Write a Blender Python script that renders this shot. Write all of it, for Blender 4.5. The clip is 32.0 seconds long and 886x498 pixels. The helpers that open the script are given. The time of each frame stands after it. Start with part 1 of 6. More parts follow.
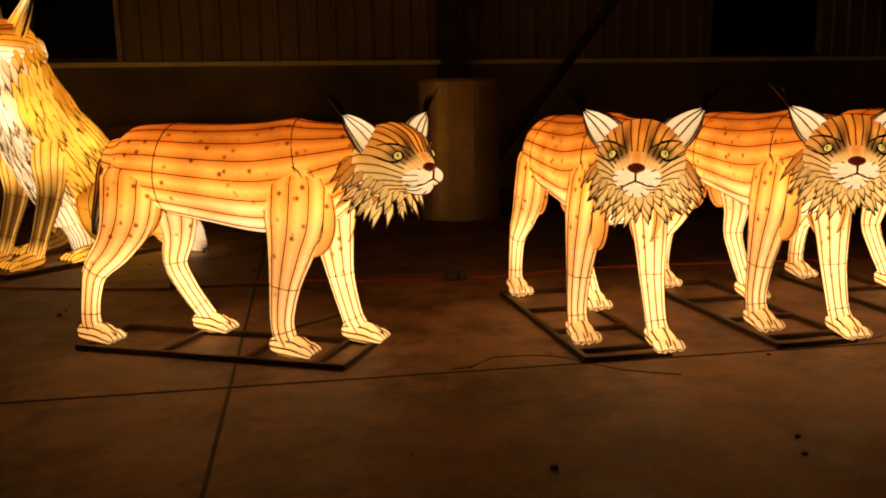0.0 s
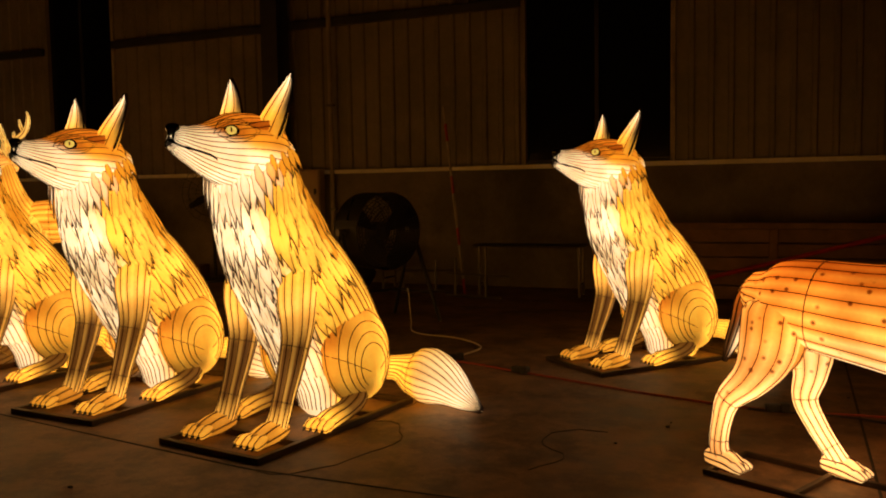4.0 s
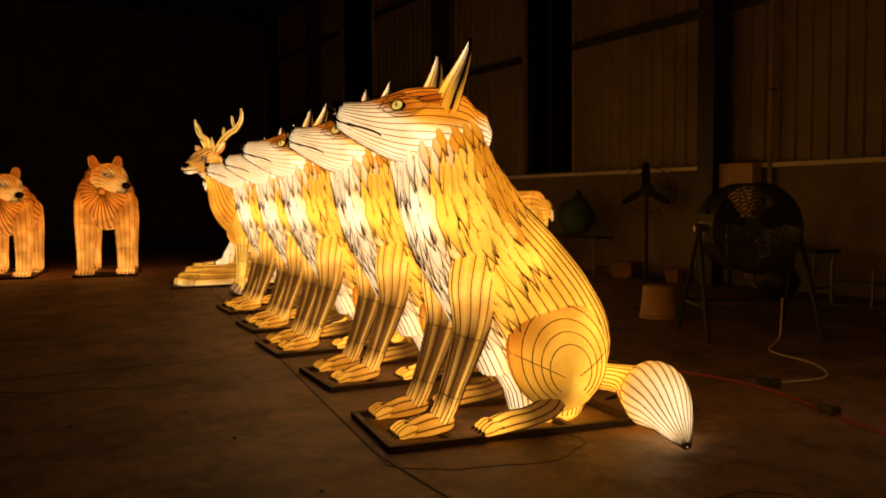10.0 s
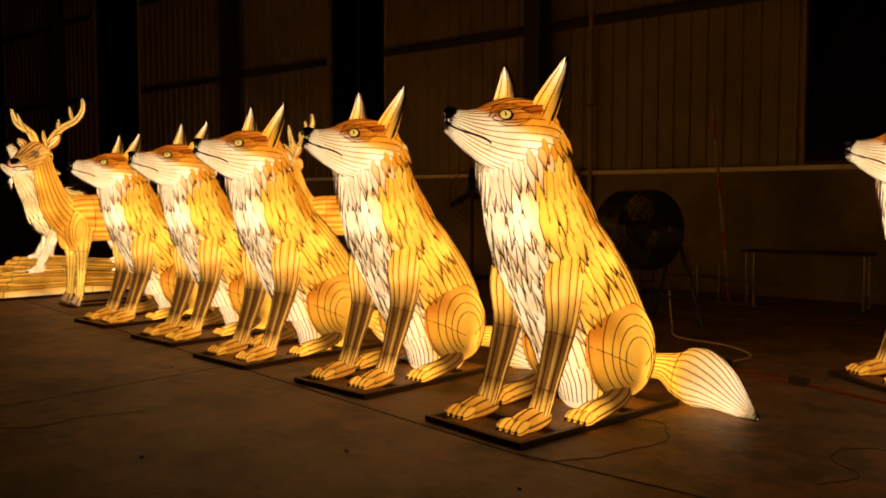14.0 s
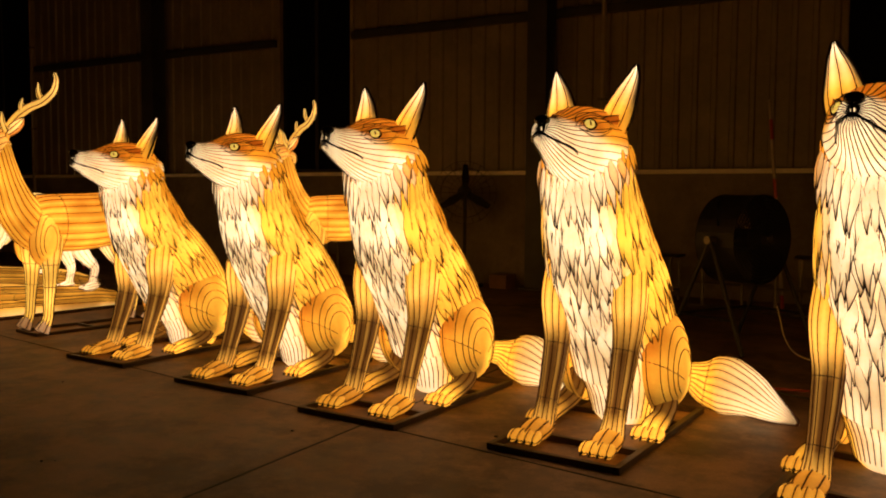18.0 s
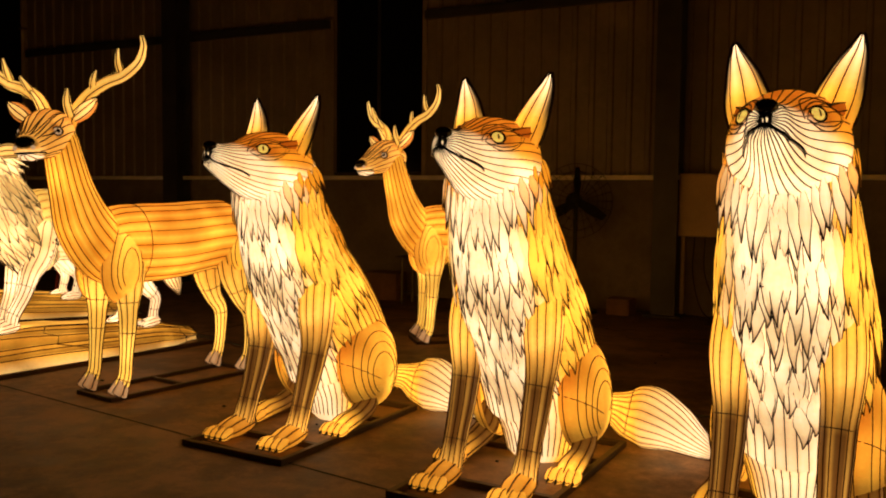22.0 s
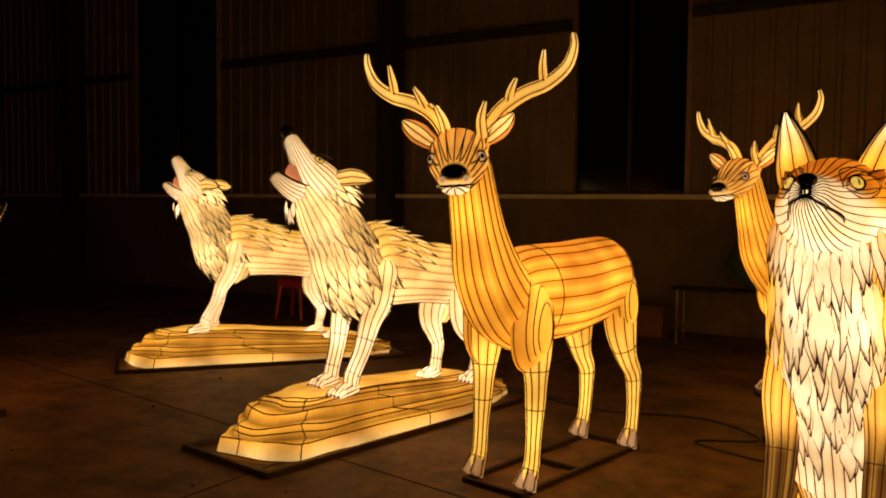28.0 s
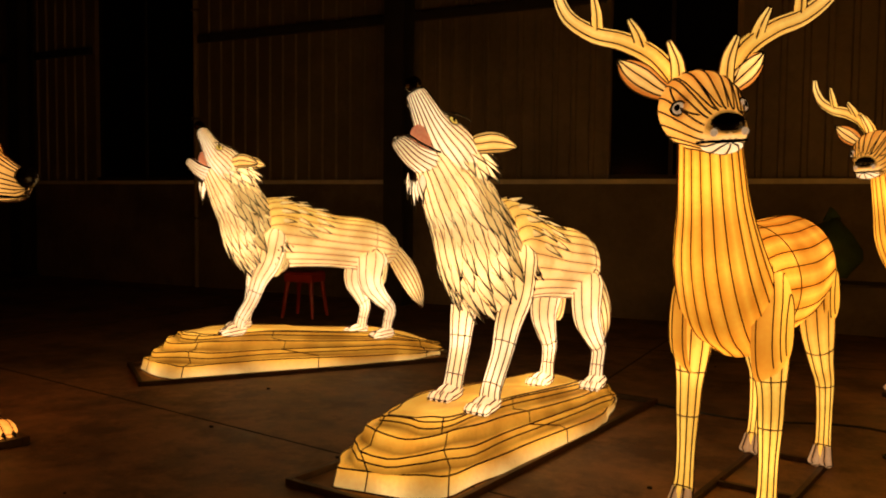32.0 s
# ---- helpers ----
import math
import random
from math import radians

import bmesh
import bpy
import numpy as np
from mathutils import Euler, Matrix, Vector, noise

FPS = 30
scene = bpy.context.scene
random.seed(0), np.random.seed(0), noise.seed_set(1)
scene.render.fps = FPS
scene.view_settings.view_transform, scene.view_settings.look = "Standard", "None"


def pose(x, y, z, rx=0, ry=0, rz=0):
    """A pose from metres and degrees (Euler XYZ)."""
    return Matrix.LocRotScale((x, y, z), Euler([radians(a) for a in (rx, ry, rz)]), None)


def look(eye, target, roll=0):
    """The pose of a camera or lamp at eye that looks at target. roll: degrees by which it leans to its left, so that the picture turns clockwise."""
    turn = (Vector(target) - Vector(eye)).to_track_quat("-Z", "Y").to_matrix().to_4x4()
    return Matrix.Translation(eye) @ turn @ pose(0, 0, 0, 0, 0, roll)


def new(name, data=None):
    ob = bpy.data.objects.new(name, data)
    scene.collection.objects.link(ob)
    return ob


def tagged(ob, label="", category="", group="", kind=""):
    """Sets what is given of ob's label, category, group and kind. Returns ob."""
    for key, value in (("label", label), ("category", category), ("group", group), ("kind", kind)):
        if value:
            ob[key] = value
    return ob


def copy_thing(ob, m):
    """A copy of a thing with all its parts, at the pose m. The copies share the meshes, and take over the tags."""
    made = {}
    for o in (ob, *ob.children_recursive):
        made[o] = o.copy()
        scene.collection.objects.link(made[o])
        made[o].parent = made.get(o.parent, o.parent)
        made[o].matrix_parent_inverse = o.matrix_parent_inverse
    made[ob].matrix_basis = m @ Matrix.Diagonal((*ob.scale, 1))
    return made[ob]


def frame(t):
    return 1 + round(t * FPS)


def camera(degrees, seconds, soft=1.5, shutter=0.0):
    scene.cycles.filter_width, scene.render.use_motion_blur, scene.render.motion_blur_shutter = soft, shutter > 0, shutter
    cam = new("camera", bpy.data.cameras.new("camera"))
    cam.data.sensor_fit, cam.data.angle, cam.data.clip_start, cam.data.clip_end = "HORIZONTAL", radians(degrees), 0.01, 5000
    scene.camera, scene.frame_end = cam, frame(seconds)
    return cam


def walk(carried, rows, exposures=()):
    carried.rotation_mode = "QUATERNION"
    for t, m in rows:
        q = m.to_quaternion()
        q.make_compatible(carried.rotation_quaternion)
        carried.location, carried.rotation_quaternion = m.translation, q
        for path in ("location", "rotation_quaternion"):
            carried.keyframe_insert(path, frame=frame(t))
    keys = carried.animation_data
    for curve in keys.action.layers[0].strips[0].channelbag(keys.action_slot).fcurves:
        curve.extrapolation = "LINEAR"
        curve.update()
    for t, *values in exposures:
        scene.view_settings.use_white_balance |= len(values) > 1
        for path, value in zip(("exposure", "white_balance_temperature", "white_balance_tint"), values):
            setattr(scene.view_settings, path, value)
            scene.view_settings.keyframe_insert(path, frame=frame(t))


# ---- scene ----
cam = camera(55.8, 32.0, soft=2.0)
PATH = [
    (0, (0.693, -0.599, 0.908), (1.014, 1.347, 0.573), -1.02),
    (0.5, (0.524, -0.572, 0.924), (0.838, 1.374, 0.586), -1.19),
    (1, (0.426, -0.582, 0.934), (0.703, 1.370, 0.599), -1.12),
    (1.5, (0.290, -0.613, 0.969), (0.472, 1.351, 0.635), -0.97),
    (2, (0.202, -0.625, 1.007), (0.203, 1.347, 0.673), -0.99),
    (2.5, (0.153, -0.643, 1.038), (-0.039, 1.320, 0.706), -0.96),
    (3, (0.115, -0.673, 1.074), (-0.261, 1.264, 0.742), -0.95),
    (3.5, (0.103, -0.665, 1.118), (-0.446, 1.234, 0.816), -1.08),
    (4, (0.118, -0.669, 1.155), (-0.658, 1.168, 1.011), -0.93),
    (4.5, (0.249, -0.645, 1.154), (-0.770, 1.072, 1.046), -1.03),
    (6.5, (1.207, -0.039, 0.994), (-0.424, 1.114, 0.901), -0.68),
    (7, (1.353, 0.132, 0.895), (-0.304, 1.247, 0.798), -0.48),
    (7.5, (1.391, 0.265, 0.861), (-0.280, 1.360, 0.757), -0.47),
    (8, (1.300, 0.412, 0.874), (-0.374, 1.502, 0.766), -0.33),
    (8.5, (1.210, 0.537, 0.900), (-0.464, 1.626, 0.785), -0.42),
    (9, (1.127, 0.628, 0.930), (-0.550, 1.712, 0.816), -0.38),
    (9.5, (1.055, 0.707, 0.968), (-0.657, 1.734, 0.850), -0.42),
    (10, (1.033, 0.754, 1.020), (-0.702, 1.743, 0.904), -0.45),
    (10.5, (1.036, 0.749, 1.062), (-0.701, 1.733, 0.944), -0.46),
    (11, (1.011, 0.633, 1.110), (-0.684, 1.689, 0.996), -0.08),
    (11.5, (0.923, 0.365, 1.107), (-0.688, 1.545, 0.996), 0.11),
    (12, (0.766, 0.129, 1.063), (-0.791, 1.379, 0.955), 0.00),
    (12.5, (0.545, -0.063, 1.038), (-0.963, 1.247, 0.928), 0.02),
    (13, (0.379, -0.250, 1.050), (-1.050, 1.144, 0.938), -0.03),
    (13.5, (0.232, -0.484, 1.062), (-1.101, 1.004, 0.949), -0.09),
    (14, (-0.001, -0.658, 1.049), (-1.277, 0.877, 0.932), 0.00),
    (14.5, (-0.261, -0.822, 1.070), (-1.500, 0.742, 0.949), 0.04),
    (16.5, (-1.376, -1.172, 1.057), (-2.382, 0.552, 0.937), 0.35),
    (17, (-1.588, -1.113, 1.075), (-2.572, 0.624, 0.954), 0.24),
    (17.5, (-1.846, -0.941, 1.101), (-2.823, 0.800, 0.974), 0.22),
    (18, (-2.108, -0.791, 1.117), (-3.086, 0.948, 0.987), 0.39),
    (18.5, (-2.348, -0.679, 1.147), (-3.325, 1.062, 1.017), 0.33),
    (19, (-2.602, -0.530, 1.159), (-3.580, 1.210, 1.024), 0.33),
    (19.5, (-2.822, -0.407, 1.169), (-3.801, 1.332, 1.037), 0.31),
    (20, (-3.099, -0.321, 1.180), (-4.067, 1.424, 1.045), 0.36),
    (20.5, (-3.393, -0.228, 1.155), (-4.348, 1.524, 1.029), 0.47),
    (21, (-3.704, -0.121, 1.166), (-4.644, 1.640, 1.037), 0.50),
    (21.5, (-4.014, -0.074, 1.165), (-4.936, 1.696, 1.036), 0.61),
    (22, (-4.295, -0.051, 1.156), (-5.179, 1.739, 1.034), 0.65),
    (22.5, (-4.630, 0.033, 1.145), (-5.487, 1.836, 1.026), 0.63),
    (23, (-4.921, 0.031, 1.171), (-5.763, 1.841, 1.053), 0.65),
    (23.5, (-5.187, -0.012, 1.210), (-6.043, 1.791, 1.094), 0.75),
    (24, (-5.416, -0.012, 1.200), (-6.283, 1.786, 1.085), 0.68),
    (24.5, (-5.685, 0.039, 1.185), (-6.550, 1.840, 1.077), 0.47),
    (25, (-5.893, 0.089, 1.184), (-6.765, 1.887, 1.083), 0.51),
    (25.5, (-5.975, 0.213, 1.245), (-6.908, 1.978, 1.137), 0.15),
    (26, (-5.982, 0.328, 1.289), (-7.025, 2.031, 1.176), 0.02),
    (26.5, (-5.981, 0.368, 1.296), (-7.114, 2.012, 1.184), 0.33),
    (28.5, (-6.479, -0.089, 1.260), (-7.509, 1.622, 1.158), 0.53),
    (29, (-6.599, -0.137, 1.223), (-7.577, 1.604, 1.122), 0.49),
    (29.5, (-6.825, -0.166, 1.215), (-7.720, 1.620, 1.112), 0.58),
    (30, (-6.992, -0.191, 1.202), (-7.816, 1.628, 1.098), 0.44),
    (30.5, (-7.160, -0.112, 1.197), (-7.984, 1.707, 1.088), 0.37),
    (31, (-7.327, 0.053, 1.211), (-8.176, 1.859, 1.089), 0.31),
    (31.5, (-7.465, 0.134, 1.188), (-8.358, 1.920, 1.071), 0.46),
    (32, (-7.666, 0.213, 1.170), (-8.578, 1.989, 1.056), 0.59),
]
walk(cam, [(t, look(eye, target, roll)) for t, eye, target, roll in PATH])

# ---- light and exposure ----
world = bpy.data.worlds.new("night")
scene.world = world
world.use_nodes = True
world.node_tree.nodes["Background"].inputs[0].default_value = (0.02, 0.014, 0.01, 1)
world.node_tree.nodes["Background"].inputs[1].default_value = 0.05
GLOW = 1.10
BULB = (1.11, 0.895, 0.57)


# ---- materials ----
def nodes_of(name):
    mat = bpy.data.materials.new(name)
    mat.use_nodes = True
    nt = mat.node_tree
    return mat, nt, nt.nodes["Principled BSDF"]


def noise_node(nt, scale, detail=3.0, rough=0.55, coord="Object"):
    tc = nt.nodes.new("ShaderNodeTexCoord")
    n = nt.nodes.new("ShaderNodeTexNoise")
    n.inputs["Scale"].default_value, n.inputs["Detail"].default_value, n.inputs["Roughness"].default_value = scale, detail, rough
    nt.links.new(tc.outputs[coord], n.inputs["Vector"])
    return n


def ramp_node(nt, src, stops):
    r = nt.nodes.new("ShaderNodeValToRGB")
    while len(r.color_ramp.elements) < len(stops):
        r.color_ramp.elements.new(0.5)
    for e, (p, c) in zip(r.color_ramp.elements, stops):
        e.position, e.color = p, (*c, 1) if len(c) == 3 else c
    nt.links.new(src, r.inputs[0])
    return r


def mix_node(nt, kind, fac, a, b):
    m = nt.nodes.new("ShaderNodeMix")
    m.data_type, m.blend_type = "RGBA", kind
    for sock, v in ((m.inputs[0], fac), (m.inputs[6], a), (m.inputs[7], b)):
        if hasattr(v, "is_linked"):
            nt.links.new(v, sock)
        else:
            sock.default_value = v if not isinstance(v, tuple) else (*v, 1) if len(v) == 3 else v
    return m.outputs[2]


def bump_node(nt, bsdf, src, strength, dist=0.01):
    b = nt.nodes.new("ShaderNodeBump")
    b.inputs["Strength"].default_value, b.inputs["Distance"].default_value = strength, dist
    nt.links.new(src, b.inputs["Height"])
    nt.links.new(b.outputs[0], bsdf.inputs["Normal"])


def plain(name, rgb, rough=0.6, metal=0.0, var=0.25, scale=9.0, bump=0.15, dirt=None):
    """A painted or raw surface with broad stains and a fine grain."""
    mat, nt, bsdf = nodes_of(name)
    big = noise_node(nt, scale, 5.0, 0.6)
    fine = noise_node(nt, scale * 14, 3.0, 0.6)
    lo = tuple(c * (1 - var) for c in rgb)
    hi = tuple(min(1, c * (1 + var)) for c in rgb)
    col = ramp_node(nt, big.outputs[0], [(0.3, lo), (0.7, hi)]).outputs[0]
    if dirt:
        spot = ramp_node(nt, noise_node(nt, scale * 0.4, 6.0, 0.7).outputs[0], [(0.48, (0, 0, 0)), (0.66, (1, 1, 1))])
        col = mix_node(nt, "MIX", spot.outputs[0], col, dirt)
    col = mix_node(nt, "MULTIPLY", 0.35, col, ramp_node(nt, fine.outputs[0], [(0.25, (0.5, 0.5, 0.5)), (0.75, (1, 1, 1))]).outputs[0])
    nt.links.new(col, bsdf.inputs["Base Color"])
    bsdf.inputs["Roughness"].default_value, bsdf.inputs["Metallic"].default_value = rough, metal
    if bump:
        bump_node(nt, bsdf, fine.outputs[0], bump, 0.004)
    return mat


def silk(name, spots=False, strength=1.0):
    """Painted lantern silk that emits the glow itself, no bulbs inside: the dye is in the mesh's own colour layer."""
    mat, nt, bsdf = nodes_of(name)
    at = nt.nodes.new("ShaderNodeAttribute")
    at.attribute_name = "dye"
    col = at.outputs["Color"]
    if spots:
        tc = nt.nodes.new("ShaderNodeTexCoord")
        v = nt.nodes.new("ShaderNodeTexVoronoi")
        v.inputs["Scale"].default_value = 19.0
        nt.links.new(tc.outputs["Object"], v.inputs["Vector"])
        dot = ramp_node(nt, v.outputs["Distance"], [(0.10, (0.16, 0.06, 0.02)), (0.24, (1, 1, 1))])
        up = nt.nodes.new("ShaderNodeAttribute")
        up.attribute_name = "spot"
        col = mix_node(nt, "MULTIPLY", up.outputs["Fac"], col, dot.outputs[0])
    fine = noise_node(nt, 60.0, 4.0, 0.6)
    col = mix_node(nt, "MULTIPLY", 0.3, col, ramp_node(nt, fine.outputs[0], [(0.3, (0.62, 0.55, 0.45)), (0.7, (1, 1, 1))]).outputs[0])
    blotch = ramp_node(nt, noise_node(nt, 7.0, 3.0, 0.5).outputs[0], [(0.32, (0.88, 0.72, 0.50)), (0.62, (1, 1, 1))])
    col = mix_node(nt, "MULTIPLY", 0.62, col, blotch.outputs[0])
    # noise paints brighter patches into the emission, like bulbs close behind the silk
    lamp = ramp_node(nt, noise_node(nt, 3.4, 1.0, 0.4).outputs[0], [(0.30, (0.66, 0.64, 0.60)), (0.50, (1, 1, 1)), (0.70, (1.6, 1.6, 1.6))])
    glow = mix_node(nt, "MULTIPLY", 1.0, col, lamp.outputs[0])
    glow = mix_node(nt, "MULTIPLY", 1.0, glow, BULB)
    half = mix_node(nt, "MULTIPLY", 1.0, col, (0.45, 0.45, 0.45))
    nt.links.new(half, bsdf.inputs["Base Color"])
    nt.links.new(glow, bsdf.inputs["Emission Color"])
    bsdf.inputs["Emission Strength"].default_value = GLOW * strength
    bsdf.inputs["Roughness"].default_value = 0.55
    bump_node(nt, bsdf, fine.outputs[0], 0.2, 0.003)
    return mat


M_SILK = silk("lantern_silk")
M_LYNX = silk("spotted_lantern_silk", spots=True, strength=1.3)
M_ROCK = silk("rock_lantern_silk", strength=0.66)
M_WIRE = plain("seam_paint", (0.022, 0.010, 0.004), 0.6, 0, 0.4, 20, 0)
M_WIRE_O = plain("seam_paint_rust", (0.075, 0.022, 0.004), 0.6, 0, 0.4, 20, 0)
M_BLACK = plain("black_gloss", (0.012, 0.010, 0.009), 0.18, 0, 0.4, 20, 0.05)
M_CLAW = plain("claw_black", (0.02, 0.014, 0.010), 0.35, 0, 0.4, 20, 0.05)
M_STEEL = plain("dark_steel_tube", (0.060, 0.040, 0.028), 0.55, 0.5, 0.4, 8, 0.2, (0.11, 0.05, 0.02))


# ---- mesh helpers ----
def part(name, geo, material, parent=None, label="", kind=""):
    """Links vertices and faces as one mesh object under a thing or part. geo: (verts, faces[, dye[, spot]])."""
    me = bpy.data.meshes.new(name)
    me.from_pydata([tuple(map(float, v)) for v in geo[0]], [], geo[1])
    if len(geo) > 2 and geo[2] is not None:
        layer = me.color_attributes.new("dye", "FLOAT_COLOR", "POINT")
        rgba = np.ones((len(geo[0]), 4), np.float32)
        rgba[:, :3] = geo[2]
        layer.data.foreach_set("color", rgba.ravel())
    if len(geo) > 3 and geo[3] is not None:
        sp = me.attributes.new("spot", "FLOAT", "POINT")
        sp.data.foreach_set("value", np.asarray(geo[3], np.float32))
    me.materials.append(material)
    return link(name, me, parent, label, kind)


def link(name, me, parent=None, label="", kind=""):
    ob = new(name, me)
    if parent is not None:
        ob.parent = parent
    return tagged(ob, label=label, kind=kind)


def smooth(ob):
    ob.data.polygons.foreach_set("use_smooth", [True] * len(ob.data.polygons))
    return ob


def join_geo(*geos):
    vs, fs, ds = [], [], []
    for g in geos:
        k = len(vs)
        vs.extend(list(map(tuple, g[0])))
        fs.extend([tuple(i + k for i in f) for f in g[1]])
        if len(g) > 2:
            ds.extend(list(map(tuple, g[2])))
    return (vs, fs, np.array(ds)) if ds else (vs, fs)


def spline(a, steps):
    """Catmull-Rom through the rows of a."""
    a = np.asarray(a, float)
    p = np.vstack([2 * a[0] - a[1], a, 2 * a[-1] - a[-2]])
    out = []
    for i in range(1, len(p) - 2):
        for t in np.arange(steps) / steps:
            q0, q1, q2, q3 = p[i - 1:i + 3]
            out.append(0.5 * (2 * q1 + (q2 - q0) * t + (2 * q0 - 5 * q1 + 4 * q2 - q3) * t * t + (3 * q1 - q0 - 3 * q2 + q3) * t ** 3))
    out.append(a[-1])
    return np.array(out)


def unit(v):
    return v / np.maximum(np.linalg.norm(v, axis=-1, keepdims=True), 1e-9)


class Loft:
    """A skin through oval rings. stations: (forward, x, z, half width, half height); forward is -y."""

    def __init__(self, stations, m=32, steps=5, ref=(1, 0, 0), cap=(1, 1), square=1.0, ripple=None):
        s = spline(stations, steps)
        c = np.stack([s[:, 1], -s[:, 0], s[:, 2]], 1)
        w, h = np.maximum(s[:, 3], 0.002), np.maximum(s[:, 4], 0.002)
        t = unit(np.gradient(c, axis=0))
        rings, cw, ch, ct = list(c), list(w), list(h), list(t)
        for end, on in ((0, cap[0]), (-1, cap[1])):
            if not on:
                continue
            r, d = min(w[end], h[end]) * on, t[end] * (1 if end else -1)
            for k, q in ((0.5, 0.86), (0.85, 0.52), (0.99, 0.12)):
                at = 0 if end == 0 else len(rings)
                rings.insert(at, c[end] + d * r * k)
                cw.insert(at, w[end] * q), ch.insert(at, h[end] * q), ct.insert(at, t[end])
        c, w, h, t = np.array(rings), np.array(cw), np.array(ch), np.array(ct)
        side = unit(np.array(ref, float) - (t @ np.array(ref, float))[:, None] * t)
        up = np.cross(t, side)
        a = np.arange(m) * 2 * np.pi / m
        ca, sa = np.sign(np.cos(a)) * abs(np.cos(a)) ** square, np.sign(np.sin(a)) * abs(np.sin(a)) ** square
        self.P = c[:, None] + side[:, None] * (w[:, None] * ca)[..., None] + up[:, None] * (h[:, None] * sa)[..., None]
        self.N = unit(side[:, None] * (h[:, None] * np.cos(a))[..., None] + up[:, None] * (w[:, None] * np.sin(a))[..., None])
        if ripple:
            self.P = self.P + self.N * (ripple[0] * abs(np.sin(a * ripple[1] / 2)) - ripple[0] / 2)[None, :, None]
        self.T, self.m, self.n, self.a = t, m, len(c), a
        self.u = np.linspace(0, 1, self.n)

    def geo(self, dye, seam=0, edge=0.62, edge_rgb=(0.66, 0.32, 0.09), spot=None):
        """dye(P, u, a) gives colours; along every seam of that many the brush left a darker edge."""
        n, m = self.n, self.m
        P = self.P.reshape(-1, 3)
        u, a = np.repeat(self.u, m), np.tile(self.a, n)
        col = np.array(dye(P, u, a), float)
        if seam:
            near = np.clip(1 - 2.1 * abs((a * seam / (2 * np.pi) + 0.5) % 1 - 0.5), 0, 1)[:, None] * edge * 1.25
            near = near * np.clip(1.45 - col[:, 2:3] / col[:, :1], 0.35, 1)
            col = col * (1 - near) + col * np.array(edge_rgb) * near
        i, j = np.meshgrid(np.arange(n - 1), np.arange(m), indexing="ij")
        k = (j + 1) % m
        q = np.stack([i * m + j, i * m + k, (i + 1) * m + k, (i + 1) * m + j], -1).reshape(-1, 4)
        faces = [tuple(map(int, f)) for f in q] + [tuple(range(m - 1, -1, -1)), tuple((n - 1) * m + x for x in range(m))]
        g = (P, faces, col)
        return g + (spot(P),) if spot else g

    def at(self, u, a):
        """Point, normal and run of the skin at u (0 to 1) and angle a."""
        x = u * (self.n - 1)
        i = min(int(x), self.n - 2)
        j = a / (2 * np.pi) * self.m
        j0, fj, fi = int(math.floor(j)), j - math.floor(j), x - i
        pick = lambda A: (A[i, j0 % self.m] * (1 - fj) + A[i, (j0 + 1) % self.m] * fj) * (1 - fi) + (A[i + 1, j0 % self.m] * (1 - fj) + A[i + 1, (j0 + 1) % self.m] * fj) * fi
        run = unit(self.P[min(i + 1, self.n - 1), j0 % self.m] - self.P[i, j0 % self.m])
        return pick(self.P), unit(pick(self.N)), run

    def seams(self, count, r=0.0032, rings=(), u0=0.0, u1=1.0, shift=0.0, skip=None):
        lines = []
        i0, i1 = int(u0 * (self.n - 1)), int(u1 * (self.n - 1)) + 1
        for k in range(count):
            j = int(round((k + shift) * self.m / count)) % self.m
            if skip and skip(self.a[j]):
                continue
            lines.append(self.P[i0:i1, j] + self.N[i0:i1, j] * r * 0.5)
        for u in rings:
            i = int(round(u * (self.n - 1)))
            loop = self.P[i] + self.N[i] * r * 0.5
            lines.append(np.vstack([loop, loop[:1]]))
        return wires(lines, r)


def wires(lines, r=0.0032, taper=None):
    """Four-sided rods along polylines."""
    vs, fs = [], []
    for ln in lines:
        ln = np.asarray(ln, float)
        if len(ln) < 2:
            continue
        t = unit(np.gradient(ln, axis=0))
        ref = np.where(abs(t[:, 2:3]) < 0.9, np.array([[0, 0, 1.0]]), np.array([[1.0, 0, 0]]))
        s = unit(np.cross(t, ref))
        q = np.cross(t, s)
        rr = np.full(len(ln), r) if taper is None else r * np.interp(np.linspace(0, 1, len(ln)), *taper)
        k = len(vs)
        ring = np.stack([ln + rr[:, None] * 0.75 * d for d in (s + q, q - s, -s - q, s - q)], 1)
        vs.extend(map(tuple, ring.reshape(-1, 3)))
        for i in range(len(ln) - 1):
            for j in range(4):
                a, b = k + i * 4 + j, k + i * 4 + (j + 1) % 4
                fs.append((a, b, b + 4, a + 4))
        e = k + (len(ln) - 1) * 4
        fs += [(k + 3, k + 2, k + 1, k), (e, e + 1, e + 2, e + 3)]
    return vs, fs


